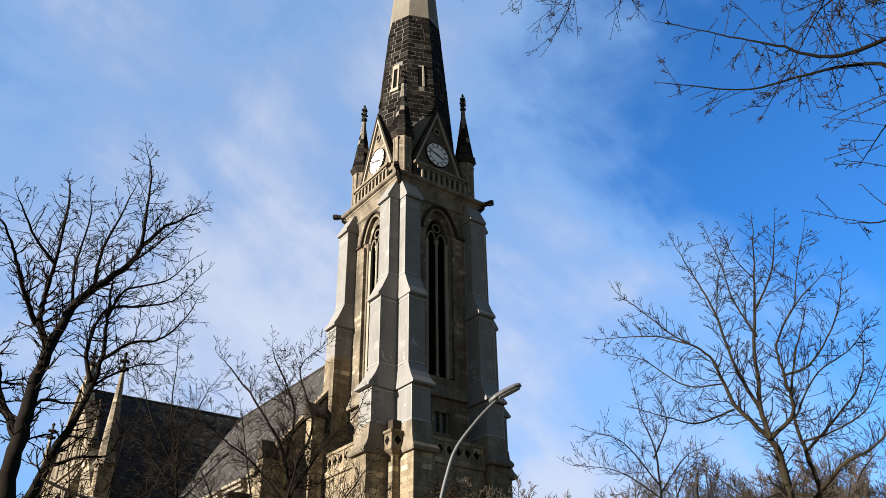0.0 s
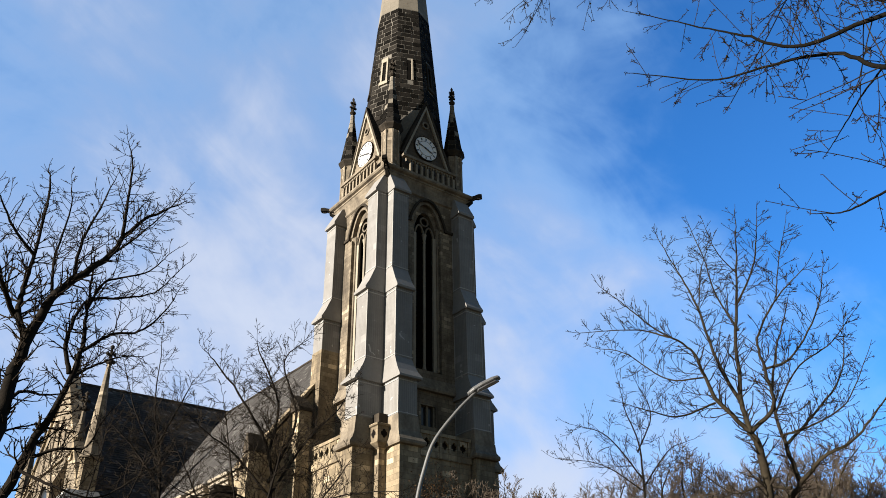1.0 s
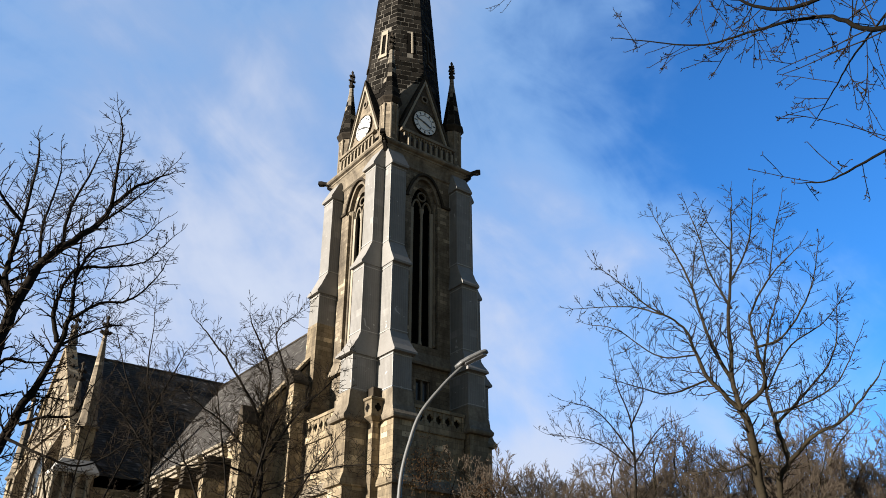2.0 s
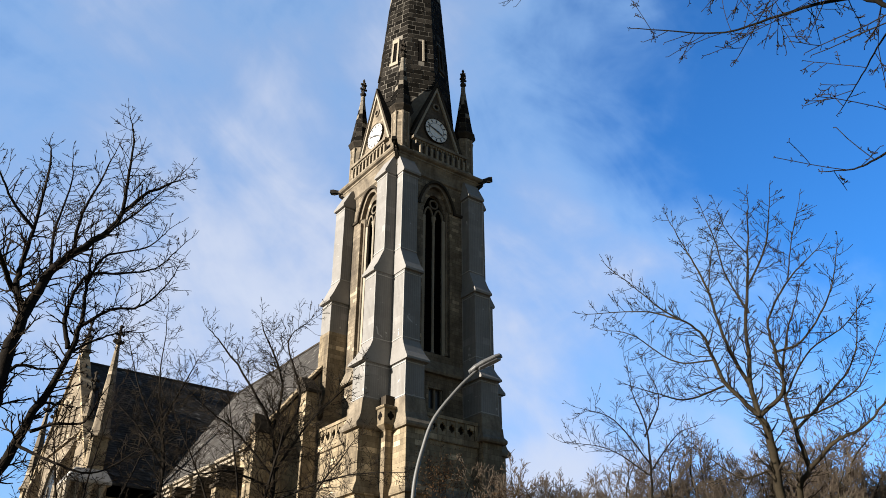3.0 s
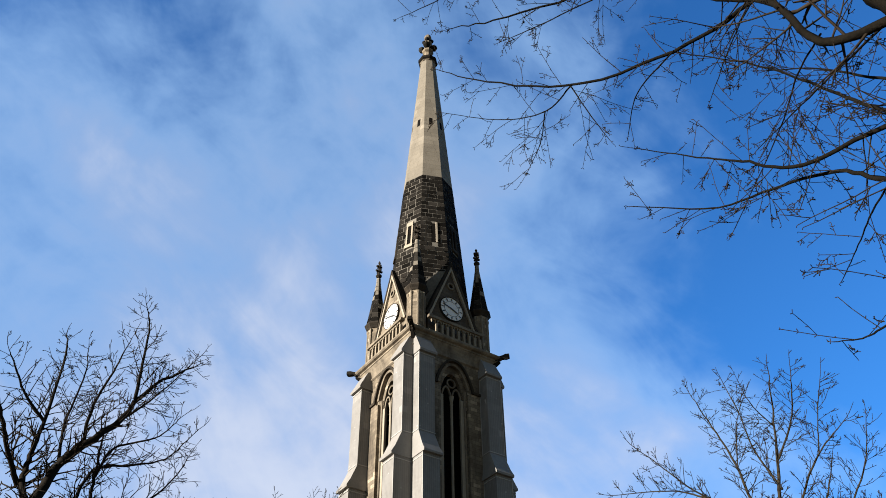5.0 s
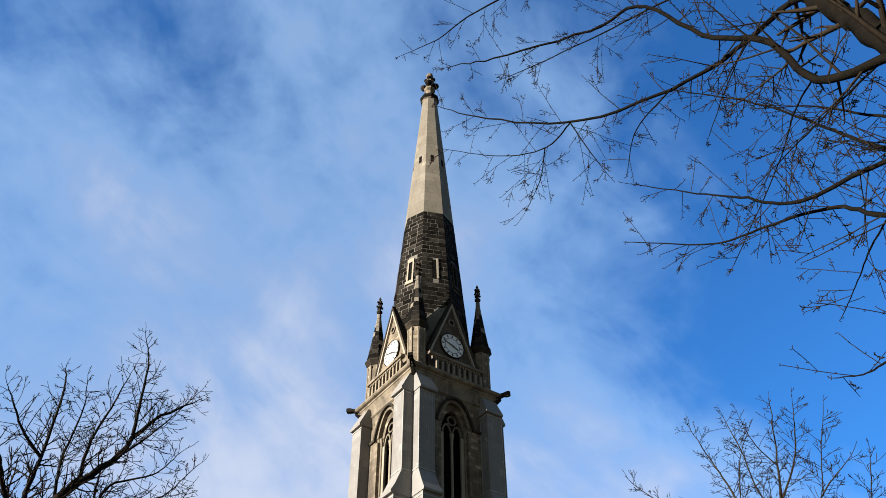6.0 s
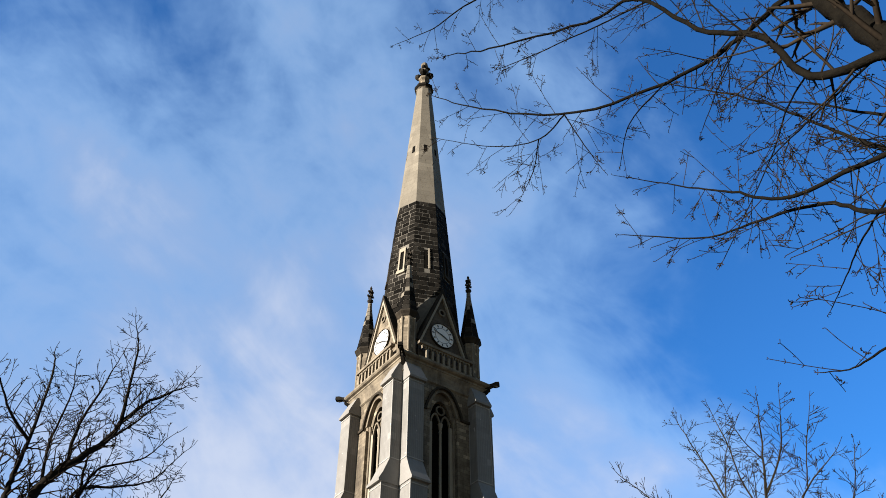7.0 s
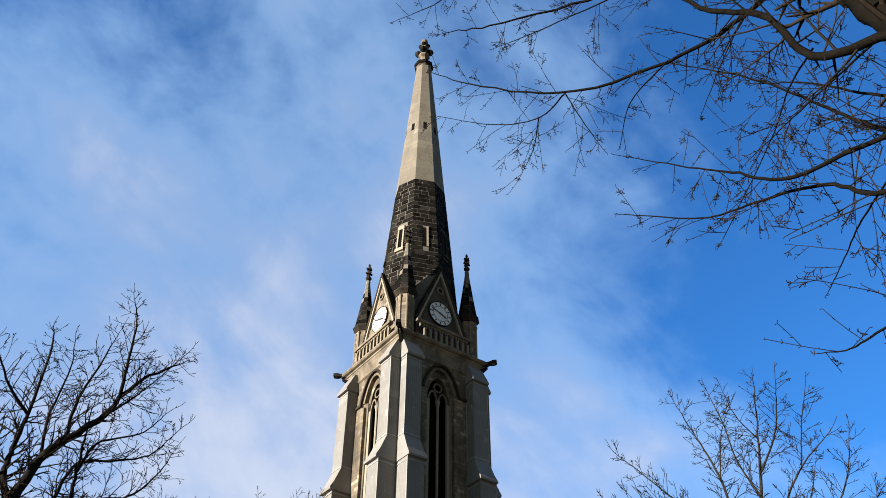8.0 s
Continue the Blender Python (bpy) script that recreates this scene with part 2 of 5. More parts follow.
def prism_y(bm, outline, y0, y1):
    """A flat outline in x and z, thick from y0 to y1."""
    loft(bm, [[(x, y0, z) for x, z in outline], [(x, y1, z) for x, z in outline]])


def arch_curve(hw, spring, rise, n=8):
    """Points of a pointed arch from the left springing over the apex to the right."""
    pts = []
    for i in range(n + 1):
        a = i / n
        pts.append((-hw * (1 - a ** 1.15) ** 0.9, spring + rise * math.sin(a * math.pi / 2) ** 0.95))
    return pts + [(-x, z) for x, z in pts[-2::-1]]


def arch_slab(bm, w, z0, z1, hw, sill, spring, rise, y0, y1):
    """A wall slab of half width w with an arched opening of half width hw."""
    for s in (-1, 1):
        box(bm, min(s * hw, s * w), max(s * hw, s * w), y0, y1, z0, spring)
    if sill > z0:
        box(bm, -hw, hw, y0, y1, z0, sill)
    c = arch_curve(hw, spring, rise)
    top = [(-w, spring)] + [(-w + 2 * w * i / (len(c) - 1), z1) for i in range(len(c))] + [(w, spring)]
    low = [(-w, spring)] + c + [(w, spring)]
    for (a, b), (d, e) in zip(zip(low, low[1:]), zip(top, top[1:])):
        q = [a, b, e, d]
        q = [p for i, p in enumerate(q) if p not in q[:i]]
        if len(q) > 2:
            prism_y(bm, q, y0, y1)


def arch_band(bm, hw, spring, rise, t, y0, y1, foot=None):
    """An arched moulding of thickness t round an opening, with straight sides down to foot."""
    inner, outer = arch_curve(hw, spring, rise), arch_curve(hw + t, spring, rise + t)
    if foot is not None:
        inner = [(-hw, foot)] + inner + [(hw, foot)]
        outer = [(-hw - t, foot)] + outer + [(hw + t, foot)]
    for a, b, c, d in zip(inner, inner[1:], outer[1:], outer):
        prism_y(bm, [a, b, c, d], y0, y1)


QUARTER = [pose(0, 0, 0, 0, 0, 90 * k) for k in range(4)]


# ---- ground ----
gb = bmesh.new()
bmesh.ops.create_grid(gb, x_segments=40, y_segments=40, size=2500)
tagged(new("ground", mesh_of(gb, "ground", M_GROUND)), "flat winter turf and earth round the church", "ground", kind="structure")

# ---- church tower ----
H = 3.55                       # half width of the tower's shaft
tower = thing("church_tower", 0, 0, 0, "tall sandstone church tower with stepped buttresses and a stone spire", "church tower")


def spire_r(z):
    return 0.79 + 0.0795 * (75.2 - z)


def spire_corner(k, z):
    r = spire_r(z)
    if k % 2 == 0:
        r = min(r, 3.22)
    a = math.pi / 4 * k
    return Vector((r * math.cos(a), r * math.sin(a), z))


# shaft: one pierced wall each side
bm = bmesh.new()
arch_slab(bm, H, 33.1, 36.2, 1.5, 33.1, 33.45, 2.0, -H, -H + 0.14)
for s in (-1, 1):
    box(bm, min(s * 1.2, s * H), max(s * 1.2, s * H), -H, -H + 0.14, 20.9, 33.1)
box(bm, -1.2, 1.2, -H, -H + 0.14, 20.9, 22.0)
shaft_wall = mesh_of(bm, "shaft_wall", M_WALL)
bm = bmesh.new()
arch_slab(bm, 2.9, 21.0, 36.1, 1.2, 22.0, 33.45, 1.75, -H + 0.14, -H + 0.36)
inner_wall = mesh_of(bm, "inner_wall", M_WALL)
bm = bmesh.new()
arch_slab(bm, 2.4, 21.1, 36.0, 0.98, 22.2, 33.0, 1.6, -H + 0.36, -H + 0.7)
reveal_wall = mesh_of(bm, "reveal_wall", M_WALL)
bm = bmesh.new()
arch_band(bm, 1.5, 33.45, 2.0, 0.19, -H - 0.13, -H + 0.02)
bmesh.ops.remove_doubles(bm, verts=bm.verts, dist=0.001)
hood = mesh_of(bm, "hood_mould", M_DARK)
drips = []
for s in (-1, 1):
    bm = bmesh.new()
    box(bm, min(s * 1.5, s * 2.3), max(s * 1.5, s * 2.3), -H - 0.13, -H + 0.02, 33.25, 33.45)
    drips.append(mesh_of(bm, "drip_stone", M_DARK))
bm = bmesh.new()
arch_band(bm, 1.22, 33.45, 1.74, 0.2, -H + 0.05, -H + 0.16)
arch_order = mesh_of(bm, "arch_order", M_TRIM)
bm = bmesh.new()
for s in (-1, 1):
    turned(bm, [(0.12, 22.2), (0.14, 22.3), (0.08, 22.5), (0.08, 32.9), (0.13, 33.2), (0.14, 33.4)], 8, s * 1.1, -H + 0.3)
nook = mesh_of(bm, "nook_shaft", M_TRIM)
bm = bmesh.new()
turned(bm, [(0.16, 22.2), (0.1, 22.5), (0.1, 32.0), (0.13, 32.1), (0.1, 32.2), (0.17, 32.6), (0.2, 32.75)], 8, 0, -H + 0.42)
mullion = mesh_of(bm, "mullion", M_LIGHT)
bm = bmesh.new()
for s in (-1, 1):
    box(bm, s * 0.88 - 0.13, s * 0.88 + 0.13, -H + 0.34, -H + 0.5, 22.2, 32.7)
jamb = mesh_of(bm, "jamb_strip", M_LIGHT)
bm = bmesh.new()
ring = arch_curve(0.33, 32.7, 0.7, 6)
for s in (-1, 1):
    for a, b in zip(ring, ring[1:]):
        prism_y(bm, [(s * 0.44 + a[0], a[1]), (s * 0.44 + b[0], b[1]), (s * 0.44 + b[0] * 1.3, b[1] + 0.14), (s * 0.44 + a[0] * 1.3, a[1] + 0.14)], -H + 0.38, -H + 0.5)
n = 14
for i in range(n):
    a, b = math.tau * i / n, math.tau * (i + 1) / n
    prism_y(bm, [(0.28 * math.cos(a), 33.85 + 0.28 * math.sin(a)), (0.28 * math.cos(b), 33.85 + 0.28 * math.sin(b)),
                 (0.4 * math.cos(b), 33.85 + 0.4 * math.sin(b)), (0.4 * math.cos(a), 33.85 + 0.4 * math.sin(a))], -H + 0.38, -H + 0.5)
tracery = mesh_of(bm, "tracery", M_TRIM)
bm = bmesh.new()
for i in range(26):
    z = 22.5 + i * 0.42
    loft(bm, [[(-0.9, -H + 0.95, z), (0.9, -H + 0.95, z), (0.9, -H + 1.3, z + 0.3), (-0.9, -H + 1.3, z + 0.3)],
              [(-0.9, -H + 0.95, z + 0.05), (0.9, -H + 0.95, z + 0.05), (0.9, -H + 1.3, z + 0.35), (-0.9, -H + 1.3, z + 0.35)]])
# near-black board behind the slats, for the shade inside
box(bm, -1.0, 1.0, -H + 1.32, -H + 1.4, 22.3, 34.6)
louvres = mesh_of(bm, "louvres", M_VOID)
bm = bmesh.new()
box(bm, -H, H, -H, -H + 0.5, 15.6, 18.2)
box(bm, -H, -0.6, -H, -H + 0.5, 18.2, 19.6)
box(bm, 0.6, H, -H, -H + 0.5, 18.2, 19.6)
box(bm, -H, H, -H, -H + 0.5, 19.6, 20.9)
lower_wall = mesh_of(bm, "lower_wall", M_WALL)
bm = bmesh.new()
box(bm, -0.6, -0.48, -H + 0.1, -H + 0.28, 18.2, 19.6)
box(bm, 0.48, 0.6, -H + 0.1, -H + 0.28, 18.2, 19.6)
box(bm, -0.07, 0.07, -H + 0.12, -H + 0.26, 18.2, 19.6)
low_frame = mesh_of(bm, "window_frame", M_TRIM)
bm = bmesh.new()
box(bm, -0.6, 0.6, -H + 0.3, -H + 0.34, 18.2, 19.6)
low_pane = mesh_of(bm, "pane", M_GLASS)
bm = bmesh.new()
loft(bm, [rect(-2.2, 2.2, -H - 0.3, -H + 0.1, 20.55), rect(-2.2, 2.2, -H - 0.34, -H + 0.1, 20.7), rect(-2.2, 2.2, -H - 0.02, -H + 0.1, 21.5)])
sill_course = mesh_of(bm, "sill_course", M_TRIM)

# cornice, parapet walk and pierced balustrade
bm = bmesh.new()
loft(bm, [[(-p, -p, z), (p, -p, z), (p - 1.0, -p + 1.0, z), (-p + 1.0, -p + 1.0, z)] for p, z in (
    (3.57, 35.55), (3.68, 35.63), (3.68, 35.74), (3.6, 35.8), (3.62, 36.1), (3.7, 36.4), (3.84, 36.65), (3.9, 36.68), (3.9, 36.8), (4.08, 36.86), (4.16, 36.95), (4.16, 37.08))])
cornice = mesh_of(bm, "cornice", M_TRIM)
bm = bmesh.new()
box(bm, -2.45, 2.45, -3.98, -3.72, 37.08, 37.3)
box(bm, -2.5, 2.5, -4.04, -3.68, 38.42, 38.64)
rail = mesh_of(bm, "balustrade_rail", M_TRIM)
bm = bmesh.new()
box(bm, 0.16, 0.34, -3.96, -3.76, 37.3, 38.1)
c = arch_curve(0.18, 38.1, 0.22, 4)
for a, b in zip(c, c[1:]):
    prism_y(bm, [a, b, (b[0] * 1.25, 38.42), (a[0] * 1.25, 38.42)], -3.93, -3.77)
baluster = mesh_of(bm, "baluster_arch", M_TRIM)

# buttresses: rings of inner edge, outer edge, projection and height
STEPS = ((2.1, 3.7, 5.76, 0.0), (2.1, 3.7, 5.76, 12.1), (1.95, 3.85, 6.0, 12.15), (1.95, 3.85, 6.0, 12.35), (2.15, 3.67, 5.7, 12.9),
         (2.15, 3.67, 5.7, 16.0))
STRING = ((1.97, 3.85, 5.95, 16.0), (1.92, 3.9, 6.02, 16.1), (1.92, 3.9, 6.02, 16.24), (2.04, 3.8, 5.8, 16.5), (2.14, 3.73, 5.64, 16.9), (2.2, 3.68, 5.52, 17.9))
SHAFT = ((2.24, 3.66, 5.46, 17.9), (2.24, 3.66, 5.46, 20.25))
CAP2 = ((2.04, 3.8, 5.78, 20.25), (2.04, 3.8, 5.78, 20.38), (2.14, 3.7, 5.42, 20.85), (2.22, 3.63, 5.13, 21.35), (2.28, 3.6, 4.95, 21.8))
MID = ((2.28, 3.6, 4.95, 21.8), (2.28, 3.6, 4.95, 26.72))
CAP1 = ((2.16, 3.66, 5.16, 26.72), (2.16, 3.66, 5.18, 26.86), (2.24, 3.62, 4.86, 27.4), (2.28, 3.58, 4.38, 28.5))
TOP = ((2.28, 3.58, 4.38, 28.5), (2.28, 3.58, 4.38, 34.75))
CAP0 = ((2.16, 3.64, 4.58, 34.75), (2.16, 3.64, 4.6, 34.9), (2.3, 3.58, 3.9, 36.3), (2.3, 3.58, 3.58, 36.5))
PLAIN = ((2.28, 3.6, 4.95, 17.9), (2.28, 3.6, 4.95, 24.4))
MID_SHORT = ((2.3, 3.58, 4.93, 24.4), (2.3, 3.58, 4.93, 26.72))


def buttress_mesh(name, steps, mat, flip):
    b = bmesh.new()
    loft(b, [rect(*((-b1, -a1) if flip else (a1, b1)), -p, -3.2, z) for a1, b1, p, z in steps])
    return mesh_of(b, name, mat)


BUTTRESS = [[buttress_mesh(nm, st, mt, flip) for nm, st, mt in (
    ("buttress_foot", STEPS, M_BASE), ("moulded_string", STRING, M_TRIM), ("lower_shaft", SHAFT, M_BUTT), ("lower_weathering", CAP2, M_CAP), ("middle_shaft", MID, M_BUTT),
    ("upper_weathering", CAP1, M_CAP), ("upper_shaft", TOP, M_BUTT), ("gablet_cap", CAP0, M_CAP))] for flip in (False, True)]
# the buttress beside the nave runs straight down in bare sandstone
BARE_BUTTRESS = [buttress_mesh(nm, st, mt, True) for nm, st, mt in (
    ("buttress_foot", STEPS, M_BASE), ("moulded_string", STRING, M_TRIM), ("lower_shaft", PLAIN, M_BASE), ("middle_shaft", MID_SHORT, M_BUTT),
    ("upper_weathering", CAP1, M_CAP), ("upper_shaft", TOP, M_BUTT), ("gablet_cap", CAP0, M_CAP))]


def cord_mesh(a1, b1, p, z, flip):
    """A thin cord drawn round three sides of a buttress."""
    b = bmesh.new()
    x0, x1 = (-b1, -a1) if flip else (a1, b1)
    q = 0.03
    box(b, x0 - q, x0 + 0.01, -p - q, -3.4, z - q, z + q)
    box(b, x1 - 0.01, x1 + q, -p - q, -3.4, z - q, z + q)
    box(b, x0 + 0.01, x1 - 0.01, -p - q, -p + 0.01, z - q, z + q)
    return mesh_of(b, "net_cord", M_CORD)


def upright_cord(flip):
    """Cords hanging in the angle between a buttress and the wall, and down its outer corner."""
    b = bmesh.new()
    for z0, z1, a1, b1, p in ((17.95, 20.2, 2.24, 3.66, 5.46), (21.85, 26.7, 2.28, 3.6, 4.95), (28.55, 34.7, 2.28, 3.58, 4.38)):
        for x, y in ((a1, H + 0.02), (b1, p)):
            x = -x if flip else x
            box(b, x - 0.022, x + 0.022, -y - 0.022, -y + 0.022, z0, z1)
    return mesh_of(b, "net_cord", M_CORD)


CORDS = [[cord_mesh(a1, b1, p, z, flip) for a1, b1, p, z in ((2.24, 3.66, 5.46, 18.0), (2.24, 3.66, 5.46, 20.1), (2.28, 3.6, 4.95, 21.95), (2.28, 3.6, 4.95, 26.5), (2.28, 3.58, 4.38, 28.6), (2.28, 3.58, 4.38, 34.6))] + [upright_cord(flip)] for flip in (False, True)]

# parapet with pierced quatrefoils over the porch storey
bm = bmesh.new()
box(bm, -2.0, 2.0, -5.3, -3.4, 0.0, 15.6)
porch = mesh_of(bm, "porch_wall", M_BASE)
bm = bmesh.new()
box(bm, -2.02, 2.02, -5.42, -4.9, 15.6, 16.05)
box(bm, -2.02, 2.02, -5.4, -5.1, 17.02, 17.22)
for x in (-1.9, -1.06, -0.355, 0.355, 1.06, 1.9):
    box(bm, x - 0.1, x + 0.1, -5.36, -5.14, 16.05, 17.02)
for x in (-1.42, -0.71, 0.0, 0.71, 1.42):
    for i in range(16):
        a, b2 = math.tau * i / 16, math.tau * (i + 1) / 16
        ra, rb = 0.25 + 0.06 * math.cos(4 * a), 0.25 + 0.06 * math.cos(4 * b2)
        prism_y(bm, [(x + ra * math.cos(a), 16.53 + ra * math.sin(a)), (x + rb * math.cos(b2), 16.53 + rb * math.sin(b2)),
                     (x + 0.5 * max(-0.62, min(0.62, 1.1 * math.cos(b2))), 16.53 + 0.5 * max(-0.98, min(0.98, 1.3 * math.sin(b2)))),
                     (x + 0.5 * max(-0.62, min(0.62, 1.1 * math.cos(a))), 16.53 + 0.5 * max(-0.98, min(0.98, 1.3 * math.sin(a))))], -5.32, -5.18)
parapet = mesh_of(bm, "quatrefoil_parapet", M_BASE)
bm = bmesh.new()
box(bm, -1.95, 1.95, -5.0, -4.95, 16.05, 17.1)
parapet_back = mesh_of(bm, "parapet_back", M_DARK)
bm = bmesh.new()
arch_band(bm, 1.1, 8.5, 1.9, 0.25, -5.5, -5.28, foot=5.5)
loft(bm, [rect(-1.97, 1.97, -5.55, -5.25, 12.1), rect(-1.97, 1.97, -5.55, -5.25, 12.3), rect(-1.97, 1.97, -5.32, -5.25, 12.8)])
porch_arch = mesh_of(bm, "blind_arch", M_TRIM)
bm = bmesh.new()
prism_y(bm, [(-1.1, 5.5)] + arch_curve(1.1, 8.5, 1.9) + [(1.1, 5.5)], -5.33, -5.27)
porch_glass = mesh_of(bm, "arch_pane", M_GLASS)

# pinnacled corner turret, standing on the cornice at a corner
bm = bmesh.new()
turned(bm, [(0.78, 37.08), (0.78, 37.5), (0.66, 37.65), (0.66, 40.7), (0.7, 40.8)])
turret_body = mesh_of(bm, "turret_body", M_WALL)
bm = bmesh.new()
turned(bm, [(0.1, 37.6), (0.075, 37.75), (0.075, 40.4), (0.12, 40.6), (0.12, 40.75)], 6, 0.66, 0)
turret_shaft = mesh_of(bm, "corner_shaft", M_TRIM)
bm = bmesh.new()
turned(bm, [(0.72, 40.85), (0.8, 41.0), (0.96, 41.2), (0.96, 41.3), (0.84, 41.42)])
turret_cornice = mesh_of(bm, "turret_cornice", M_DARK)


def spirelet_r(z):
    return 0.84 - 0.66 * min(1.0, (z - 41.4) / 4.6) ** 0.9


bm = bmesh.new()
turned(bm, [(spirelet_r(41.4 + 0.5 * i) - 0.03, 41.4 + 0.5 * i) for i in range(11)])
spirelet_core = mesh_of(bm, "spirelet", M_MORTAR)


def spirelet_stones(pick):
    """Facing stones of the spirelet, one for each side of each course that pick() takes."""
    b = bmesh.new()
    for i in range(10):
        z0, z1 = 41.42 + 0.5 * i, 41.87 + 0.5 * i
        r0, r1 = spirelet_r(z0), spirelet_r(z1)
        for k in range(8):
            if not pick(i, k):
                continue
            a0, a1 = math.pi / 8 + math.tau * k / 8 + 0.03, math.pi / 8 + math.tau * (k + 1) / 8 - 0.03
            q = [[(r * f * math.cos(a), r * f * math.sin(a), z) for r, z, a in ((r0, z0, a0), (r0, z0, a1), (r1, z1, a1), (r1, z1, a0))] for f in (0.86, 1.0)]
            loft(b, q)
    return b


def pale_stone(i, k):
    return i > 6 or (i > 2 and (i * 3 + k * 5) % 4 == 0)


spirelet_pale = mesh_of(spirelet_stones(pale_stone), "pale_stone", M_SPIRE)
spirelet_black = mesh_of(spirelet_stones(lambda i, k: not pale_stone(i, k)), "black_stone", M_BLOCK)
bm = bmesh.new()
turned(bm, [(0.13, 46.5), (0.26, 46.62), (0.26, 46.74), (0.11, 46.85), (0.11, 47.1), (0.2, 47.2), (0.09, 47.35), (0.09, 47.6), (0.16, 47.7), (0.08, 47.82), (0.08, 48.0), (0.12, 48.12), (0.02, 48.35)])
for i in range(4):
    a = math.pi / 2 * i
    for z, r in ((47.2, 0.24), (47.7, 0.19)):
        turned(bm, [(0.03, z - 0.1), (0.11, z - 0.02), (0.1, z + 0.08), (0.02, z + 0.14)], 6, r * math.cos(a), r * math.sin(a))
turret_finial = mesh_of(bm, "finial", M_DARK)

# gabled clock front
GZ = 45.0
bm = bmesh.new()
prism_y(bm, [(-2.15, 37.08), (2.15, 37.08), (2.15, 39.4), (0, GZ - 0.3), (-2.15, 39.4)], -3.3, -2.4)
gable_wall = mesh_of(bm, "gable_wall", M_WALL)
# copy in the darker stone that carries shade as well as soot
gable_soot_shade = gable_wall.copy()
gable_soot_shade.materials[0] = M_SOOT_SHADE
bm = bmesh.new()
for s in (-1, 1):
    prism_y(bm, [(s * 2.42, 39.1), (s * 2.2, 39.1), (0, GZ - 0.3), (0, GZ + 0.12)], -3.52, -2.3)
gable_coping = mesh_of(bm, "gable_coping", M_DARK)
bm = bmesh.new()
for s in (-1, 1):
    prism_y(bm, [(s * 2.16, 39.1), (s * 1.98, 39.1), (0, GZ - 0.78), (0, GZ - 0.36)], -3.48, -3.28)
gable_moulding = mesh_of(bm, "gable_moulding", M_LIGHT)
bm = bmesh.new()
for i in range(12):
    a, b2 = math.tau * i / 12, math.tau * (i + 1) / 12
    prism_y(bm, [(0.2 * math.cos(a), 42.7 + 0.2 * math.sin(a)), (0.2 * math.cos(b2), 42.7 + 0.2 * math.sin(b2)), (0.34 * math.cos(b2), 42.7 + 0.34 * math.sin(b2)), (0.34 * math.cos(a), 42.7 + 0.34 * math.sin(a))], -3.4, -3.28)
oculus = mesh_of(bm, "oculus_ring", M_TRIM)
# flat near-black disc, the shade of a hole put into its colour
bm = bmesh.new()
prism_y(bm, [(0.22 * math.cos(math.tau * i / 12), 42.7 + 0.22 * math.sin(math.tau * i / 12)) for i in range(12)], -3.315, -3.28)
oculus_hole = mesh_of(bm, "oculus", M_VOID)
bm = bmesh.new()
prism_y(bm, [(1.06 * math.cos(math.tau * i / 40), 40.42 + 1.06 * math.sin(math.tau * i / 40)) for i in range(40)], -3.42, -3.3)
dial = mesh_of(bm, "dial", M_DIAL)
bm = bmesh.new()
for i in range(40):
    a, b2 = math.tau * i / 40, math.tau * (i + 1) / 40
    prism_y(bm, [(1.05 * math.cos(a), 40.42 + 1.05 * math.sin(a)), (1.05 * math.cos(b2), 40.42 + 1.05 * math.sin(b2)), (1.1 * math.cos(b2), 40.42 + 1.1 * math.sin(b2)), (1.1 * math.cos(a), 40.42 + 1.1 * math.sin(a))], -3.47, -3.29)
dial_rim = mesh_of(bm, "dial_rim", M_DARK)
bm = bmesh.new()
for i in range(40):
    a, b2 = math.tau * i / 40, math.tau * (i + 1) / 40
    prism_y(bm, [(0.66 * math.cos(a), 40.42 + 0.66 * math.sin(a)), (0.66 * math.cos(b2), 40.42 + 0.66 * math.sin(b2)), (0.7 * math.cos(b2), 40.42 + 0.7 * math.sin(b2)), (0.7 * math.cos(a), 40.42 + 0.7 * math.sin(a))], -3.43, -3.41)
minute_ring = mesh_of(bm, "minute_ring", M_BLACK)


def radial_bar(length0, length1, half, depth, angle):
    b = bmesh.new()
    prism_y(b, [(-half, length0), (half, length0), (half * 0.8, length1), (-half * 0.8, length1)], -depth, -depth + 0.02)
    bmesh.ops.rotate(b, verts=b.verts, cent=(0, 0, 0), matrix=Matrix.Rotation(angle, 3, "Y"))
    bmesh.ops.translate(b, verts=b.verts, vec=(0, 0, 40.42))
    return b


hour_marks = [mesh_of(radial_bar(0.76, 0.97, 0.055, 3.44, math.tau * i / 12), "hour_mark", M_BLACK) for i in range(12)]
minute_pointer = mesh_of(radial_bar(-0.2, 0.85, 0.05, 3.47, math.tau * 48 / 60), "minute_pointer", M_BLACK)
hour_pointer = mesh_of(radial_bar(-0.15, 0.6, 0.07, 3.46, math.tau * 3.8 / 12), "hour_pointer", M_BLACK)

# gargoyle reaching out over a corner
bm = bmesh.new()
loft(bm, [[(x, -w, z0), (x, w, z0), (x, w * 0.8, z1), (x, -w * 0.8, z1)] for x, w, z0, z1 in (
    (4.9, 0.24, 36.5, 36.95), (5.4, 0.2, 36.72, 37.05), (5.9, 0.16, 36.95, 37.2), (6.15, 0.2, 36.93, 37.28), (6.42, 0.19, 37.0, 37.28))])
loft(bm, [[(x, -w, z0), (x, w, z0), (x, w, z1), (x, -w, z1)] for x, w, z0, z1 in ((4.7, 0.2, 35.9, 36.4), (5.2, 0.16, 36.2, 36.5), (5.7, 0.08, 36.6, 36.75))])
